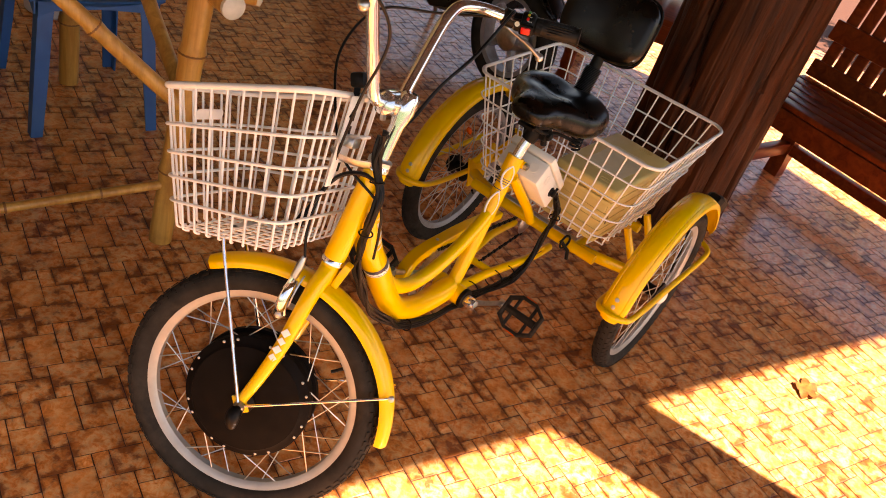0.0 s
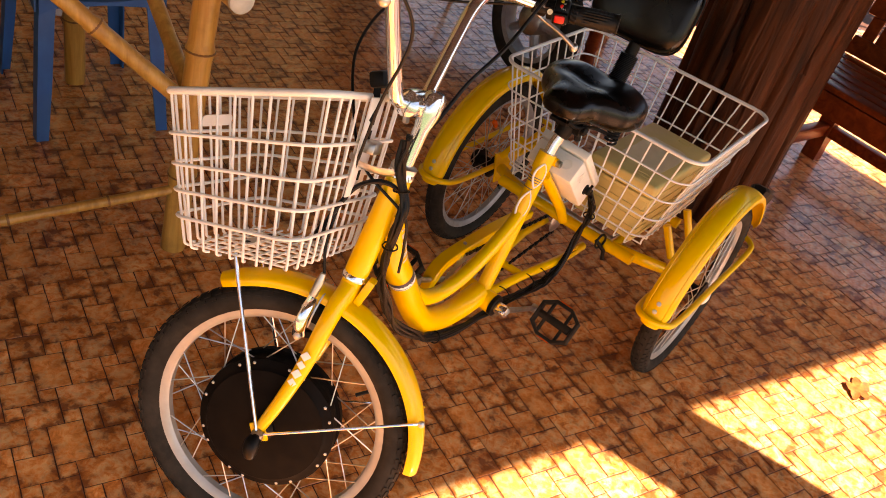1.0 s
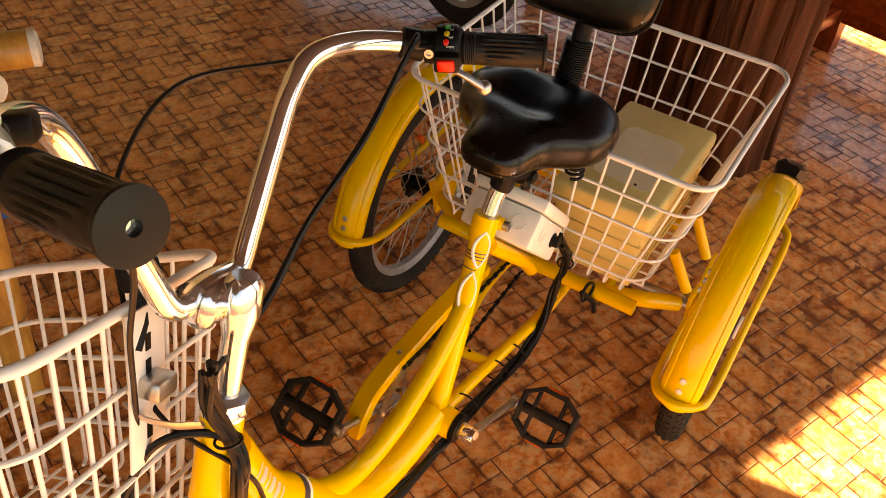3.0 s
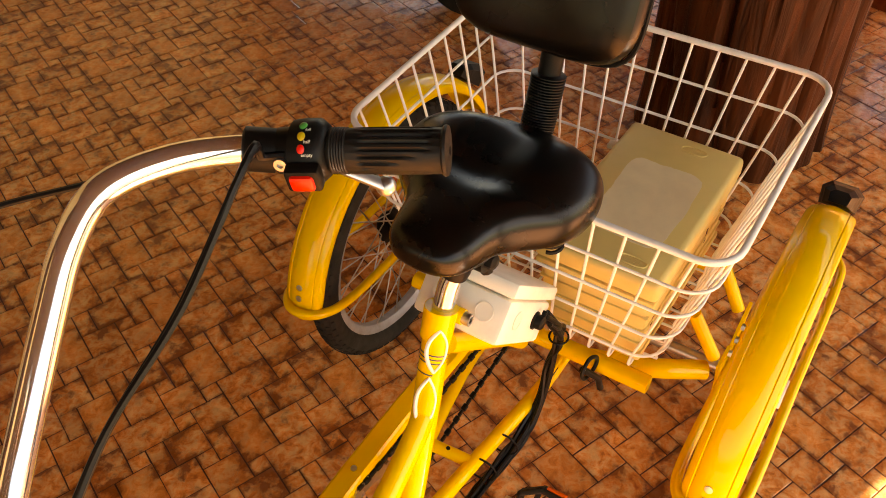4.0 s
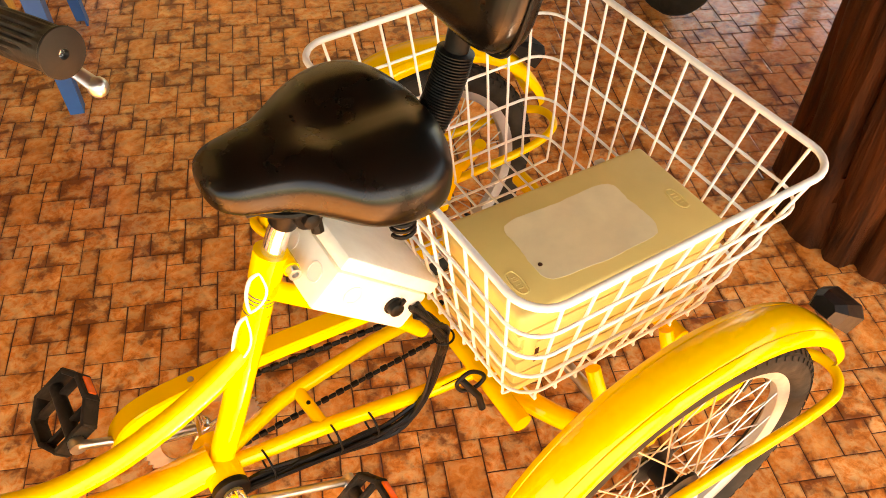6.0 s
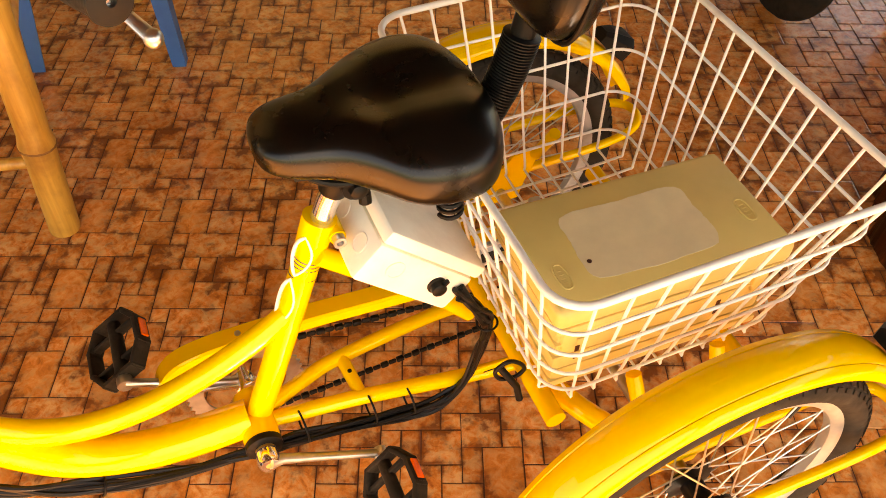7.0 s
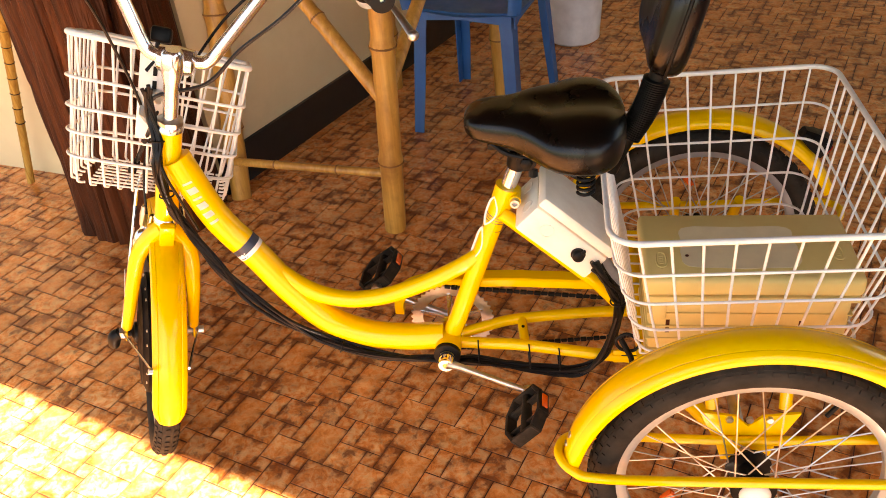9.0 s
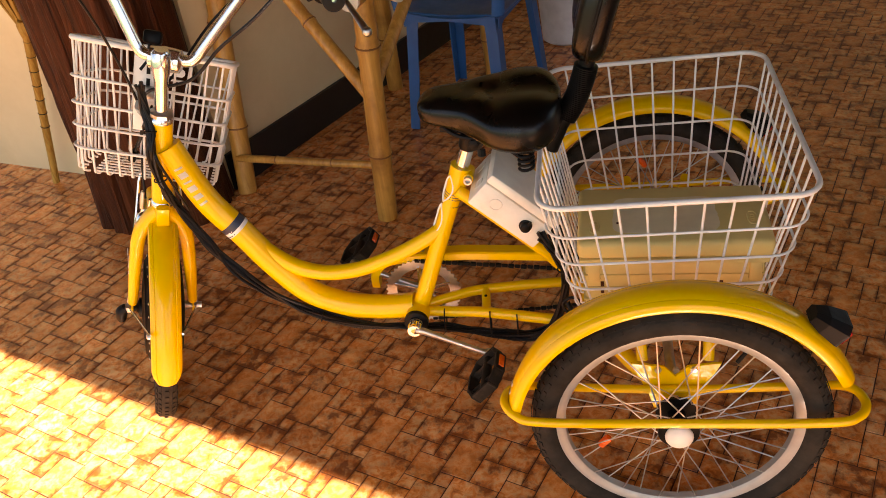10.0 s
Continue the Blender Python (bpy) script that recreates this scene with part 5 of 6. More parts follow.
# ---- bamboo table ----
def culm(pts, r, parent, knots, name="pole", label=""):
    """A bamboo pole with swollen knots."""
    a, b = Vector(pts[0]), Vector(pts[-1])
    n = 40
    path, rs = [], []
    for i in range(n + 1):
        t = i / n
        path.append(a.lerp(b, t))
        rs.append(r * (1 + 0.015 * math.sin(t * 9)) + sum(r * 0.16 * math.exp(-((t - k) / 0.012) ** 2) - r * 0.06 * math.exp(-((t - k - 0.02) / 0.01) ** 2) for k in knots))
    pole = part(name, tube_bm(path, rs, 18), BAMBOO, parent, label)
    for k in knots:
        part("knot", lathe_bm([(r * 1.10, -0.0035), (r * 1.185, -0.001), (r * 1.185, 0.001), (r * 1.10, 0.0035)], axis_m(a.lerp(b, k), b - a), 18, closed=True), BAMBOO_KNOT, pole)
    return pole


table = thing("bamboo_table", "tall table built of bamboo poles with diagonal braces", "table")
LA, LB = Vector((0.741, -0.730, 0)), Vector((1.245, -0.912, 0))
LC, LD = Vector((0.475, -1.56, 0)), Vector((0.88, -1.66, 0))
tops = []
for p, lean in ((LA, (-0.059, 0.0)), (LB, (-0.03, -0.18)), (LC, (0.03, 0.03)), (LD, (-0.02, 0.10))):
    q = p + Vector((*lean, 0.98))
    tops.append(q)
    culm((p, q), 0.030, table, (0.22, 0.55, 0.84), "leg")
culm((LA + Vector((0, 0, 0.178)), LB + Vector((0, 0, 0.125))), 0.012, table, (0.3, 0.7), "rail")
for p, q in ((LA, LB), (LC, LD), (LA, LC), (LB, LD)):
    pt, qt = tops[(LA, LB, LC, LD).index(p)], tops[(LA, LB, LC, LD).index(q)]
    d = (qt - pt).normalized() * 0.11
    rail = culm((pt - d - Vector((0, 0, 0.28)), qt + d - Vector((0, 0, 0.28))), 0.028, table, (0.3, 0.72), "rail")
    for end in (pt - d - Vector((0, 0, 0.28)), qt + d - Vector((0, 0, 0.28))):
        w = (end - (pt + qt) / 2 + Vector((0, 0, 0.28))).normalized()
        part("end_cap", lathe_bm([(0.0285, -0.004), (0.0285, 0.006), (0.020, 0.010), (0.006, 0.011)], axis_m(end, w), 18), CLOUDY, rail, "cloudy glue filled cane end")
mid = (LA + LB) / 2 + Vector((0, 0, 0.95))
culm((LA.lerp(tops[0], 0.40) + Vector((0.0, 0.012, 0)), LB.lerp(tops[1], 0.93)), 0.019, table, (0.35, 0.8), "brace")
culm((LB.lerp(tops[1], 0.55), LB.lerp(tops[1], 0.80) + Vector((-0.12, 0.03, 0.14))), 0.018, table, (0.5,), "brace")
culm((LA.lerp(tops[0], 0.42), LC.lerp(tops[2], 0.9)), 0.018, table, (0.4,), "brace")
bm = bmesh.new()
c0, cu, cv = tops[0], tops[1] - tops[0], tops[2] - tops[0]
for i in range(13):
    t = i / 12
    a, b = c0 + cv * (-0.12 + 1.24 * t) - cu * 0.12, c0 + cv * (-0.12 + 1.24 * t) + cu * 1.12
    culm((a + Vector((0, 0, 0.02)), b + Vector((0, 0, 0.02))), 0.023, table, (0.25, 0.6), "slat")

# ---- blue plastic chair ----
def chair(name, m, label):
    ch = thing(name, label, "chair")
    ch.matrix_basis = m
    w, d, h = 0.205, 0.20, 0.42
    seat = []
    for z, k in ((h - 0.018, 0.93), (h - 0.004, 1.0), (h, 0.98), (h - 0.006, 0.75), (h - 0.012, 0.3)):
        seat.append([Vector((x * k, y * k, z)) for x, y in ((0.20, 0.215), (0.0, 0.225), (-0.20, 0.205), (-0.215, 0.0), (-0.20, -0.205), (0.0, -0.225), (0.20, -0.215), (0.225, 0.0))])
    part("seat", loft(bmesh.new(), seat), BLUE, ch)
    for sx in (1, -1):
        for sy in (1, -1):
            top = Vector((sx * 0.185, sy * 0.185, h - 0.01))
            foot = Vector((sx * 0.225, sy * 0.215, 0))
            bm = bmesh.new()
            rings = []
            for t, a in ((0, 0.040), (0.15, 0.036), (0.6, 0.034), (1.0, 0.029)):
                c = top.lerp(foot, t)
                o = [(0, 0), (-sx * a * 1.3, 0), (-sx * a * 1.3, -sy * 0.006), (-sx * 0.006, -sy * 0.006), (-sx * 0.006, -sy * a * 1.3), (0, -sy * a * 1.3)]
                if sx * sy < 0:
                    o = o[::-1]
                rings.append([Vector((c.x + x, c.y + y, c.z)) for x, y in o])
            loft(bm, rings)
            part("leg", bm, BLUE, ch, smooth=False)
    for s in (1, -1):
        part("apron", loft(bmesh.new(), [[Vector((x, s * (0.195 + dd), z)) for x, z in ((0.19, h - 0.01), (0.19, h - 0.05), (0.15, h - 0.035), (0.0, h - 0.028), (-0.15, h - 0.035), (-0.19, h - 0.05), (-0.19, h - 0.01))] for dd in (0, 0.006)]), BLUE, ch, smooth=False)
        part("apron", loft(bmesh.new(), [[Vector((s * (0.195 + dd), y, z)) for y, z in ((0.19, h - 0.01), (0.19, h - 0.055), (0.15, h - 0.038), (0.0, h - 0.030), (-0.15, h - 0.038), (-0.19, h - 0.055), (-0.19, h - 0.01))] for dd in (0, 0.006)]), BLUE, ch, smooth=False)
        part("armrest", tube_bm(spline([(-0.20, s * 0.21, h + 0.05), (-0.17, s * 0.235, h + 0.19), (-0.02, s * 0.245, h + 0.21), (0.16, s * 0.235, h + 0.20), (0.195, s * 0.215, h + 0.10), (0.195, s * 0.20, h - 0.005)], 6), 0.024, 10, flat=0.35), BLUE, ch)
    for k in range(5):
        y = -0.13 + 0.065 * k
        part("back_slat", tube_bm(spline([(-0.20, y * 0.95, h - 0.005), (-0.225, y, h + 0.15), (-0.255, y * 1.05, h + 0.32), (-0.27, y * 1.05, h + 0.40)], 5), 0.019, 8, flat=0.25), BLUE, ch)
    part("back_rail", tube_bm(spline([(-0.20, -0.21, h), (-0.235, -0.215, h + 0.2), (-0.27, -0.17, h + 0.39), (-0.28, 0, h + 0.43), (-0.27, 0.17, h + 0.39), (-0.235, 0.215, h + 0.2), (-0.20, 0.21, h)], 6), 0.021, 10, flat=0.45), BLUE, ch)
    return ch


chair("plastic_chair", pose(0.52, -1.455, 0, 0, 0, 73) @ Matrix.Diagonal((0.96, 0.86, 1, 1)), "worn blue moulded plastic armchair at the bamboo table")

# ---- wooden bench by the garden ----
def bench(m):
    b = thing("garden_bench", "long red-brown slatted wooden bench at the terrace edge", "bench")
    b.matrix_basis = m
    L, hs, dp = 1.95, 0.42, 0.46
    put = lambda name, size, x, y, z, rot=0, lab="": part(name, box_bm(size, Matrix.Translation((x, y, z)) @ Matrix.Rotation(radians(rot), 4, "X"), 0.006), BENCH_WOOD, b, lab)
    for x in (-L / 2 + 0.10, L / 2 - 0.10):
        prof = [(0.0, 0.030), (0.06, 0.026), (0.11, 0.034), (0.16, 0.024), (0.24, 0.030), (0.36, 0.036), (hs - 0.03, 0.036)]
        part("leg", loft(bmesh.new(), [[Vector((x + sx * 0.033, 0.43 + sy * w, z)) for sx, sy in ((-1, -1), (1, -1), (1, 1), (-1, 1))] for z, w in prof]), BENCH_WOOD, b, smooth=False)
        put("leg", (0.066, 0.066, hs), x, 0.03, hs / 2)
        put("side_rail", (0.045, dp - 0.08, 0.055), x, dp / 2, 0.135)
    put("apron", (L, 0.04, 0.085), 0, 0.02, hs - 0.055)
    put("stretcher", (L - 0.2, 0.045, 0.05), 0, dp - 0.03, 0.135)
    for k in range(6):
        put("seat_slat", (L, 0.068, 0.024), 0, 0.04 + 0.076 * k, hs)
    put("back_rail", (L, 0.04, 0.075), 0, dp + 0.010, hs + 0.05, -10)
    put("back_rail", (L, 0.045, 0.085), 0, dp + 0.030, hs + 0.22, -10)
    put("top_rail", (L, 0.05, 0.11), 0, dp + 0.130, hs + 0.76, -10)
    for k in range(31):
        x = -L / 2 + 0.05 + (L - 0.10) * k / 30
        put("back_slat", (0.053, 0.016, 0.72), x, dp + 0.068, hs + 0.40, -10)
    return b


bd = Vector((0.26, 0.966, 0)).normalized()
nrm = Vector((-bd.y, bd.x, 0))          # pointing away from the terrace
bpos = Vector((-1.838, 0.189, 0)) + bd * (1.95 / 2 - 0.10) - nrm * 0.43
BMAT = Matrix.Translation(bpos) @ Matrix(((bd.x, nrm.x, 0, 0), (bd.y, nrm.y, 0, 0), (0, 0, 1, 0), (0, 0, 0, 1)))
bench(BMAT)

# ---- scooter parked at the back ----
def scooter(m):
    s = thing("motor_scooter", "black motor scooter parked on the terrace", "scooter")
    s.matrix_basis = m
    for x in (0.62, -0.62):
        w = part("wheel", lathe_bm([(0.15, -0.03), (0.17, -0.034), (0.17, 0.034), (0.15, 0.03)], Matrix.Translation((x, 0, 0.245)) @ SIDE, 40, closed=True), GREY_RIM, s)
        ring = [(x + 0.20 * math.cos(a), 0, 0.245 + 0.20 * math.sin(a)) for a in (2 * math.pi * j / 40 for j in range(40))]
        part("tyre", tube_bm(ring, 0.045, 14, closed=True), RUBBER, w, "black scooter tyre")
        part("hub", lathe_bm([(0.03, -0.06), (0.06, -0.04), (0.06, 0.04), (0.03, 0.06)], Matrix.Translation((x, 0, 0.245)) @ SIDE, 20), STEEL, w)
        for k in range(5):
            a = 2 * math.pi * k / 5
            part("rim_spoke", tube_bm([(x + 0.05 * math.cos(a), 0, 0.245 + 0.05 * math.sin(a)), (x + 0.16 * math.cos(a), 0, 0.245 + 0.16 * math.sin(a))], [0.022, 0.014], 8), GREY_RIM, w)
        part("disc", lathe_bm([(0.06, 0.045), (0.095, 0.045), (0.095, 0.049), (0.06, 0.049)], Matrix.Translation((x, 0, 0.245)) @ SIDE, 28), STEEL, w)
    part("front_fender", guard_bm(0.27, 0.06, 40, 170, 24), VINYL, s, m=Matrix.Translation((0.62, 0, 0.245)))
    part("body", loft(bmesh.new(), [[Vector((x, y * w, z0 + (z1 - z0) * k)) for y, k in ((-1, 0.1), (-0.7, 0), (0.7, 0), (1, 0.1), (0.95, 0.8), (0.5, 1), (-0.5, 1), (-0.95, 0.8))] for x, w, z0, z1 in ((-0.85, 0.06, 0.62, 0.76), (-0.6, 0.13, 0.42, 0.78), (-0.2, 0.16, 0.30, 0.76), (0.05, 0.15, 0.22, 0.60), (0.25, 0.17, 0.20, 0.34), (0.42, 0.17, 0.24, 0.60))]), VINYL, s, "black glossy bodywork")
    part("seat", cushion_bm(0.26, 0.70, 0.10, Matrix.Translation((-0.30, 0, 0.80)) @ Matrix.Rotation(radians(90), 4, "Y")), BLACK, s)
    part("front_shield", loft(bmesh.new(), [[Vector((x + d, y * w, z)) for y in (-1, -0.5, 0.5, 1) for d in ((0,) if True else ())] + [Vector((x + 0.05, y * w, z)) for y in (1, 0.5, -0.5, -1)] for x, w, z in ((0.42, 0.17, 0.30), (0.46, 0.20, 0.55), (0.40, 0.16, 0.85), (0.36, 0.10, 0.98))]), VINYL, s)
    part("handlebar", tube_bm(spline([(0.26, -0.33, 0.98), (0.34, -0.18, 1.02), (0.36, 0, 1.03), (0.34, 0.18, 1.02), (0.26, 0.33, 0.98)], 5), 0.014, 10), BLACK, s)
    part("side_stand", tube_bm([(-0.1, 0.12, 0.25), (-0.16, 0.24, 0.0)], 0.012, 8), STEEL, s)
    return s


scooter(pose(-1.29, -1.50, 0, 0, 0, 75))

# ---- wooden armchair behind the post ----
def armchair(m):
    a = thing("wooden_armchair", "red-brown carved wooden armchair on the terrace", "armchair")
    a.matrix_basis = m
    for sx in (1, -1):
        part("front_leg", tube_bm(spline([(0.24, sx * 0.25, 0), (0.245, sx * 0.25, 0.10), (0.25, sx * 0.25, 0.2), (0.245, sx * 0.25, 0.42), (0.24, sx * 0.25, 0.62)], 4), [0.034, 0.036, 0.03, 0.026, 0.032, 0.03, 0.03, 0.032, 0.034, 0.036, 0.034, 0.032, 0.03, 0.03, 0.03, 0.034, 0.034], 12), BENCH_WOOD, a)
        part("back_leg", tube_bm(spline([(-0.27, sx * 0.24, 0), (-0.24, sx * 0.24, 0.4), (-0.33, sx * 0.24, 1.0)], 5), 0.03, 10), BENCH_WOOD, a)
        part("armrest", tube_bm(spline([(-0.27, sx * 0.25, 0.66), (0.0, sx * 0.27, 0.65), (0.22, sx * 0.27, 0.64), (0.31, sx * 0.27, 0.60)], 5), 0.04, 12, flat=0.5), BENCH_WOOD, a)
        part("side_rail", box_bm((0.48, 0.03, 0.07), Matrix.Translation((0.0, sx * 0.25, 0.38)), 0.006), BENCH_WOOD, a)
        part("stretcher", box_bm((0.48, 0.03, 0.04), Matrix.Translation((0.0, sx * 0.25, 0.13)), 0.006), BENCH_WOOD, a)
    part("front_rail", box_bm((0.03, 0.50, 0.09), Matrix.Translation((0.25, 0, 0.38)), 0.006), BENCH_WOOD, a)
    part("seat", box_bm((0.54, 0.54, 0.03), Matrix.Translation((0.0, 0, 0.43)), 0.010), BENCH_WOOD, a)
    for k in range(6):
        part("back_slat", box_bm((0.02, 0.06, 0.5), Matrix.Translation((-0.285, -0.19 + 0.076 * k, 0.72)) @ Matrix.Rotation(radians(-8), 4, "Y"), 0.004), BENCH_WOOD, a)
    part("top_rail", tube_bm(spline([(-0.32, -0.26, 0.96), (-0.335, 0, 1.03), (-0.32, 0.26, 0.96)], 6), 0.04, 12, flat=0.6), BENCH_WOOD, a)
    return a


armchair(pose(-1.86, -0.66, 0, 0, 0, 20))

# ---- broom and socket on the house wall ----
STRAW = wood("broom_straw", (0.30, 0.13, 0.02), (0.62, 0.38, 0.09), (90, 90, 5), 0.7, 0.5)
wall_dir, wall_nrm = (S1 - S0).normalized(), SN
broom = thing("broom", "straw broom standing upside down against the cream wall", "broom")
foot = S0 + wall_dir * 0.605 + wall_nrm * 0.07
head_pt = S0 + wall_dir * 0.472 + wall_nrm * 0.05 + Vector((0, 0, 0.555))
part("handle", tube_bm([foot, foot.lerp(head_pt, 0.5), head_pt], [0.012, 0.0135, 0.015], 12), STRAW, broom)
for k in range(7):
    part("binding", lathe_bm([(0.0143, -0.0015), (0.0155, 0), (0.0143, 0.0015)], axis_m(foot.lerp(head_pt, 0.40 + 0.09 * k), head_pt - foot), 14), BLACK, broom)
rnd = random.Random(2)
fan = bmesh.new()
for k in range(90):
    a = rnd.uniform(-1, 1)
    tip2 = head_pt + wall_dir * (0.09 * a) + wall_nrm * rnd.uniform(-0.03, 0.02) + Vector((0, 0, 0.26 * (1 - 0.25 * a * a)))
    tube(fan, [head_pt + wall_dir * 0.018 * a, head_pt.lerp(tip2, 0.5) + wall_dir * 0.02 * a, tip2], 0.003, 4)
part("collar", lathe_bm([(0.013, -0.03), (0.021, -0.005), (0.026, 0.02), (0.02, 0.035)], axis_m(head_pt, head_pt - foot), 14), STRAW, broom)
part("bristles", fan, STRAW, broom, "spread straw bristles")
sock = part("wall_socket", box_bm((0.075, 0.010, 0.115), Matrix.Translation(S0 + wall_dir * 0.360 + wall_nrm * 0.006 + Vector((0, 0, 0.335))) @ Matrix.Rotation(math.atan2(wall_dir.y, wall_dir.x), 4, "Z"), 0.004), BOX_WHITE)
tagged(sock, "white double power socket on the plaster wall", "socket")
for k in range(4):
    part("pin_hole", lathe_bm([(0.003, 0), (0.003, 0.0006)], axis_m(S0 + wall_dir * (0.352 + 0.016 * (k % 2)) + wall_nrm * 0.0112 + Vector((0, 0, 0.315 + 0.04 * (k // 2))), wall_nrm), 8), BLACK, sock)

# ---- white pail by the far table ----
pail = part("plastic_pail", lathe_bm([(0.085, 0), (0.10, 0.01), (0.115, 0.24), (0.12, 0.25), (0.112, 0.252), (0.095, 0.02), (0.02, 0.018)], Matrix.Translation((0.22, -2.05, 0)), 28), BOTTLE)
tagged(pail, "white plastic pail standing on the floor", "pail")

# ---- dry leaf ----
LEAFM = paint("dry_leaf", (0.27, 0.080, 0.008), 0.6, var=0.55, scale=60, bumps=0.2)
lf = bmesh.new()
ring1, ring2 = [], []
for i in range(40):
    a = 2 * math.pi * i / 40
    r = 0.046 * (0.66 + 0.38 * abs(math.cos(2.5 * a)) + 0.08 * math.sin(7 * a))
    p = Vector((-0.405 + r * 1.15 * math.cos(a), 0.794 + r * 0.75 * math.sin(a), 0.003 + 0.006 * abs(math.sin(a * 1.5))))
    ring1.append(p), ring2.append(p + Vector((0, 0, 0.0012)))
c1, c2 = lf.verts.new((-0.405, 0.794, 0.003)), lf.verts.new((-0.405, 0.794, 0.0042))
v1, v2 = [lf.verts.new(p) for p in ring1], [lf.verts.new(p) for p in ring2]
for i in range(40):
    j = (i + 1) % 40
    lf.faces.new((c1, v1[j], v1[i])), lf.faces.new((c2, v2[i], v2[j])), lf.faces.new((v1[i], v1[j], v2[j], v2[i]))
leaf = part("dry_leaf", lf, LEAFM)
tagged(leaf, "curled brown dry leaf lying on the paving", "leaf")

# ---- garden shrubs beyond the bench ----
LEAFG = paint("shrub_leaf", (0.07, 0.16, 0.02), 0.5, var=0.5, scale=30, bumps=0.1)
TWIG = paint("twig_bark", (0.09, 0.055, 0.03), 0.8, var=0.3, scale=20, bumps=0.3)


def shrub(x, y, h, seed):
    rnd = random.Random(seed)
    s = thing("shrub", "leafy green garden shrub beyond the terrace", "shrub", "garden shrubs", (x, y, -0.21))
    stems, leaves = bmesh.new(), bmesh.new()
    for k in range(9):
        a, l = rnd.uniform(0, 6.28), h * rnd.uniform(0.7, 1.0)
        p = [Vector((0, 0, 0)), Vector((0.15 * math.cos(a), 0.15 * math.sin(a), l * 0.4)), Vector((0.5 * math.cos(a), 0.5 * math.sin(a), l))]
        tube(stems, spline(p, 4), [0.02, 0.018, 0.016, 0.014, 0.012, 0.010, 0.008, 0.006, 0.004], 6)
        for q in range(170):
            t = rnd.uniform(0.15, 1.0)
            c = p[0].lerp(p[1], t * 2) if t < 0.5 else p[1].lerp(p[2], t * 2 - 1)
            c = c + Vector((rnd.gauss(0, 0.14), rnd.gauss(0, 0.14), rnd.gauss(0, 0.12)))
            if c.z < 0.05:
                continue
            m = Matrix.Translation(c) @ Euler((rnd.uniform(-1, 1), rnd.uniform(-1, 1), rnd.uniform(0, 6.28))).to_matrix().to_4x4()
            w = rnd.uniform(0.022, 0.04)
            vs = [leaves.verts.new(m @ Vector(v)) for v in ((0, 0, 0), (w, w * 0.9, 0.006), (0, w * 2.6, -0.01), (-w, w * 0.9, 0.006))]
            leaves.faces.new((vs[0], vs[1], vs[2])), leaves.faces.new((vs[0], vs[2], vs[3]))
    part("stem", stems, TWIG, s)
    part("crown", leaves, LEAFG, s, smooth=False)
    return s


for i in range(3, 7):
    shrub(-4.6 - 0.4 * (i % 3), -2.4 + 1.0 * i, 1.5 + 0.25 * (i % 2), 20 + i)


# ---- the stone-look paving, piece by piece ----
UNIT_U, UNIT_V, JOINT = 0.0336, 0.0326, 0.0019
ANG = radians(158.4)
START = Vector((0.698, -0.699, 0))
# one printed tile of six by six units: across, down, width, height, scorching, smoothness
TILE = [(0, 0, 3, 2, 0.35, 0.0), (5, 0, 1, 1, 0.05, 0.2), (3, 1, 1, 1, 0.05, 0.2), (4, 1, 2, 2, 0.75, 0.0), (0, 2, 1, 1, 0.0, 0.3),
        (1, 2, 1, 2, 0.6, 0.1), (2, 2, 2, 2, 0.55, 0.0), (4, 3, 1, 2, 0.65, 0.2), (5, 3, 2, 3, 0.0, 0.75), (1, 4, 2, 2, 0.10, 0.1),
        (3, 4, 1, 1, 0.5, 0.0), (3, 5, 2, 2, 0.15, 0.4)]


def stone_verts(w, h, seed):
    """A slab of w by h metres: worn rim, flat top; centred."""
    rnd = random.Random(seed)
    v, q = [], JOINT / 2
    for inset, z in ((q, -0.004), (q + 0.0003, -0.0007), (q + 0.0016, 0.0)):
        x, y = w / 2 - inset, h / 2 - inset
        for sx, sy in ((-1, -1), (1, -1), (1, 1), (-1, 1)):
            v.append((sx * x + rnd.uniform(-1, 1) * 0.0008, sy * y + rnd.uniform(-1, 1) * 0.0008, z + (rnd.uniform(-1, 1) * 0.00008 if z > -0.003 else 0)))
    f = [(8, 9, 10, 11)]
    for a in (0, 4):
        for k in range(4):
            f.append((a + k, a + (k + 1) % 4, a + 4 + (k + 1) % 4, a + 4 + k))
    return v, f


CORNER = ((-1, -1), (1, -1), (1, 1), (-1, 1))
LOOPS = [CORNER[k % 4] for k in (8, 9, 10, 11)]
for ring_start in (0, 4):
    for k in range(4):
        LOOPS += [CORNER[k], CORNER[(k + 1) % 4], CORNER[(k + 1) % 4], CORNER[k]]
TURNED = [p for f in range(0, len(LOOPS), 4) for p in reversed(LOOPS[f:f + 4])]


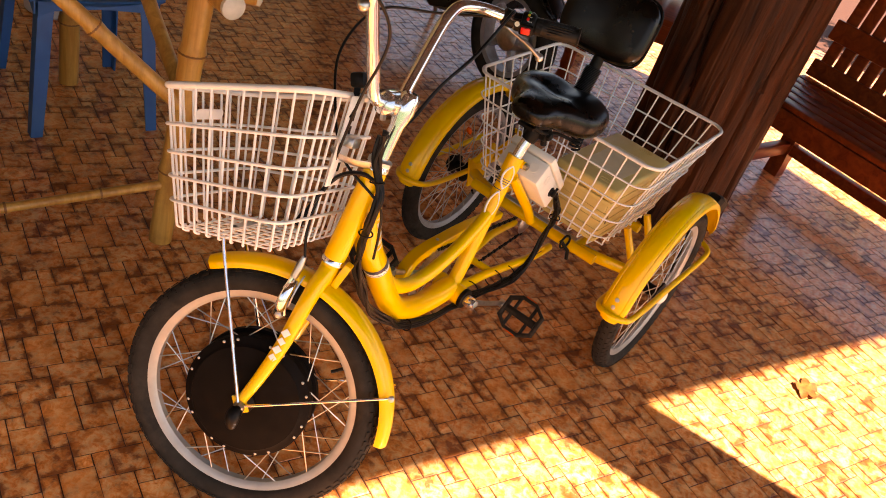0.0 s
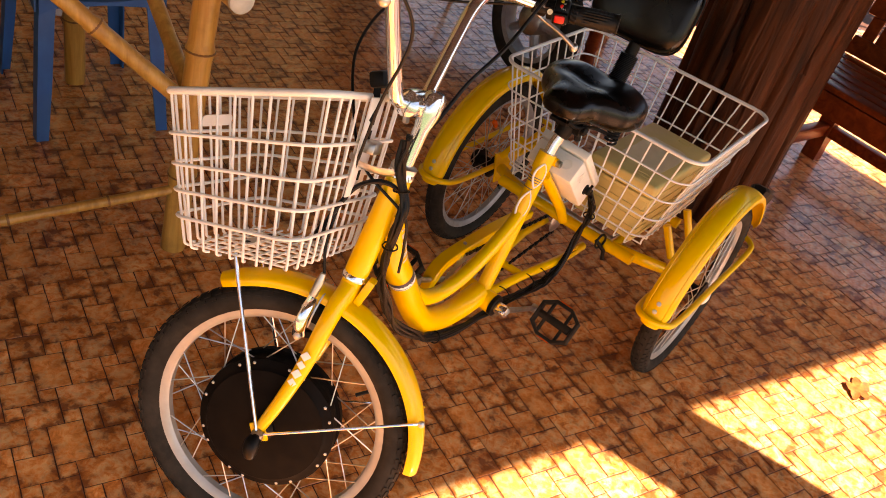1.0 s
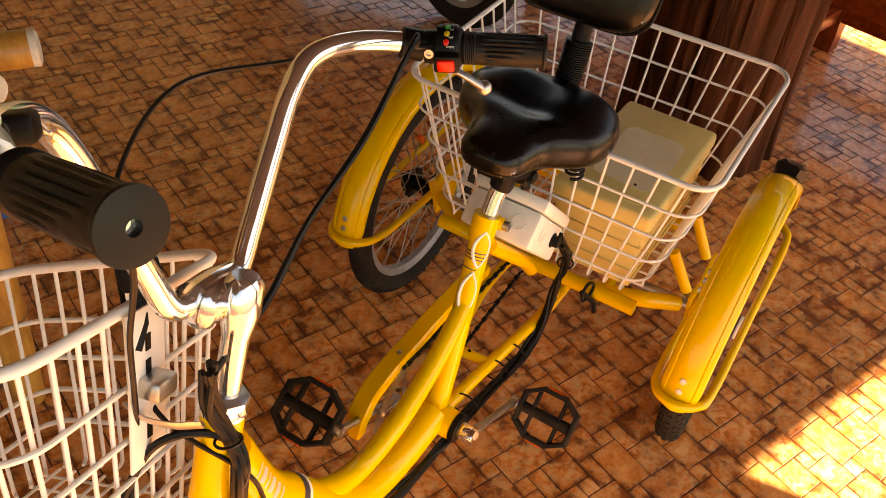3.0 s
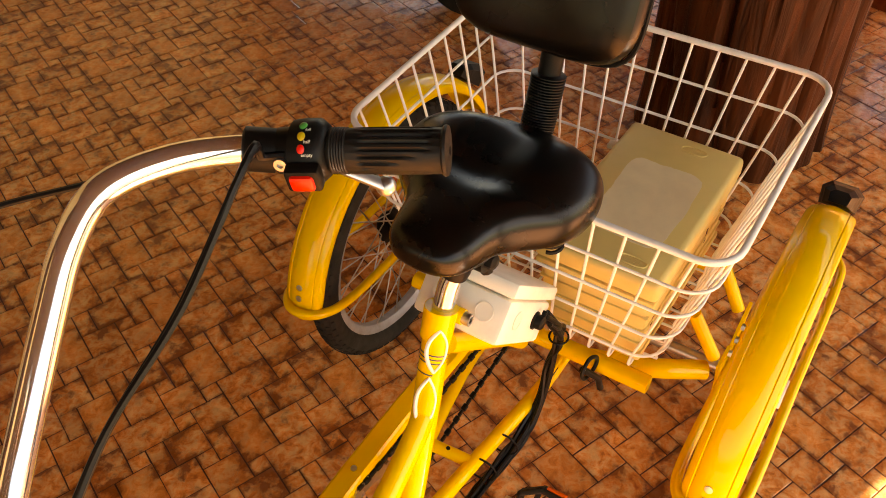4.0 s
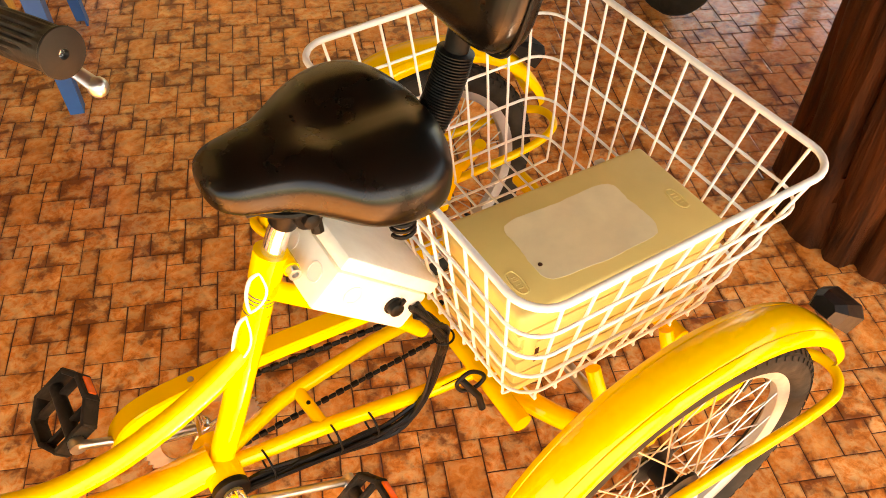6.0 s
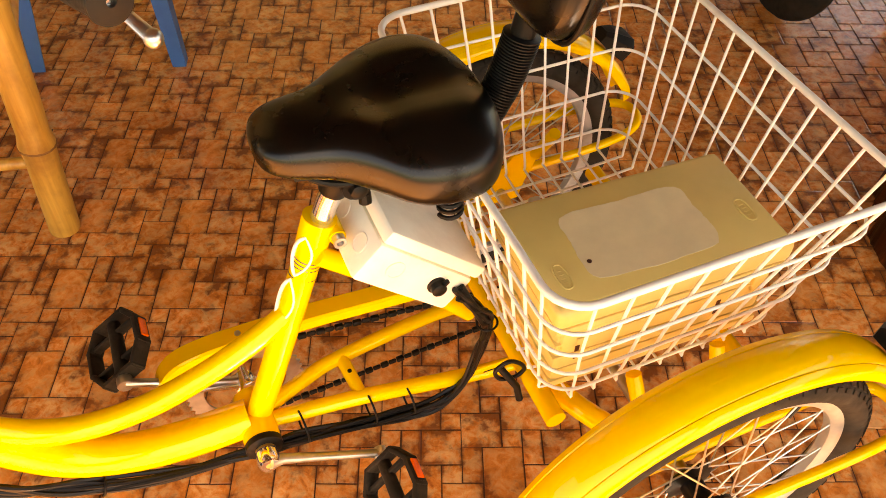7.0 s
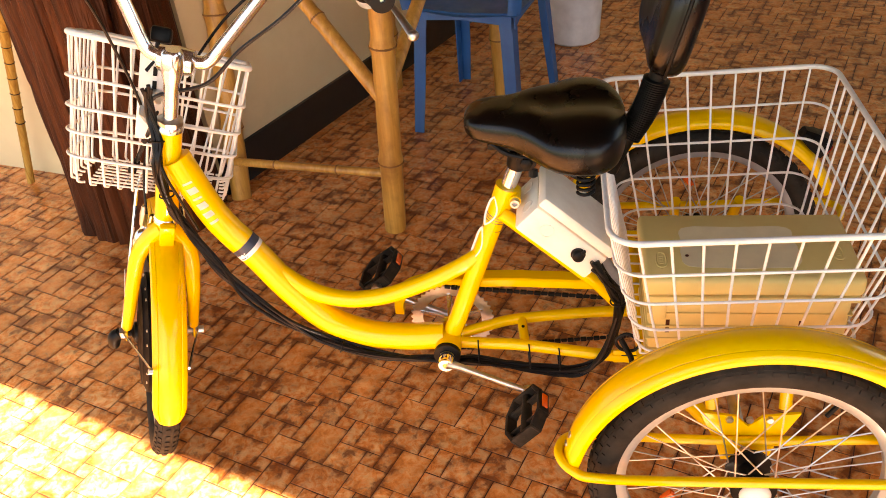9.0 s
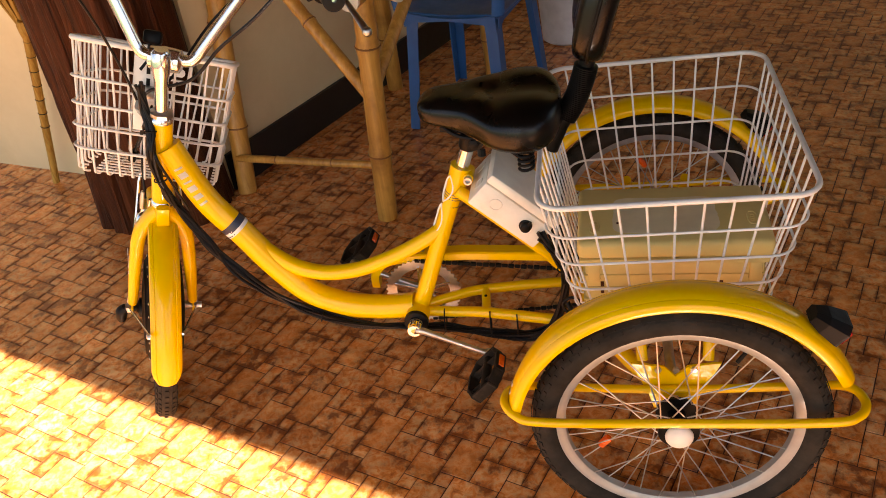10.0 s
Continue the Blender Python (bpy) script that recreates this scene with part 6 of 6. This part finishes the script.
def piece_uv(me, kinds):
    """piece: -1 to 1 both ways; tile: place in the printed tile; kind: scorching and smoothness."""
    one, two, three = [], [], []
    for n in kinds:
        i, j, w, h, burn, smooth = TILE[n]
        for a, b in TURNED:
            one += [a, b]
            two += [(i + w * (a + 1) / 2) / 6, (j + h * (b + 1) / 2) / 6]
            three += [burn, smooth]
    for name, flat in (("piece", one), ("tile", two), ("kind", three)):
        me.uv_layers.new(name=name).data.foreach_set("uv", flat)


floor_ob = bpy.data.objects["floor"]
ca, sa = math.cos(ANG), math.sin(ANG)
shapes = {}
near, far_v, far_f, far_kind = 0, [], [], []
for tj in range(-22, 16):
    for ti in range(-14, 26):
        for n, (i, j, w, h, burn, smooth) in enumerate(TILE):
            u, v = (ti * 6 + i + w / 2) * UNIT_U, (tj * 6 + j + h / 2) * UNIT_V
            x, y = START.x + u * ca + v * sa, START.y + u * sa - v * ca
            if y > 1.75 or x < -4.2 or x > 3.4 or y < -4.6:
                continue
            key = (n, (ti + 2 * tj) % 3)
            if key not in shapes:
                shapes[key] = stone_verts(w * UNIT_U, h * UNIT_V, n * 10 + key[1])
            vs, fs = shapes[key][:2]
            if near < 300 and -0.20 < x < 1.15 and -0.10 < y < 0.85:
                if len(shapes[key]) == 2:
                    me = bpy.data.meshes.new("stone")
                    me.from_pydata([(a, -c, z) for a, c, z in vs], [], [tuple(reversed(f)) for f in fs])
                    me.materials.append(STONE)
                    piece_uv(me, [n])
                    shapes[key] = (vs, fs, me)
                o = new("stone", shapes[key][2])
                o.parent = floor_ob
                o.matrix_basis = Matrix.Translation((x, y, 0)) @ Matrix.Rotation(ANG, 4, "Z")
                near += 1
                continue
            b = len(far_v)
            far_v += [(x + a * ca + c * sa, y + a * sa - c * ca, z) for a, c, z in vs]
            far_f += [tuple(b + k for k in reversed(f)) for f in fs]
            far_kind.append(n)
me = bpy.data.meshes.new("paving")
me.from_pydata(far_v, [], far_f)
me.materials.append(STONE)
piece_uv(me, far_kind)
rest_stones = new("paving", me)
rest_stones.parent = floor_ob
tagged(rest_stones, "ochre and rust stone-look paving", kind="stuff")
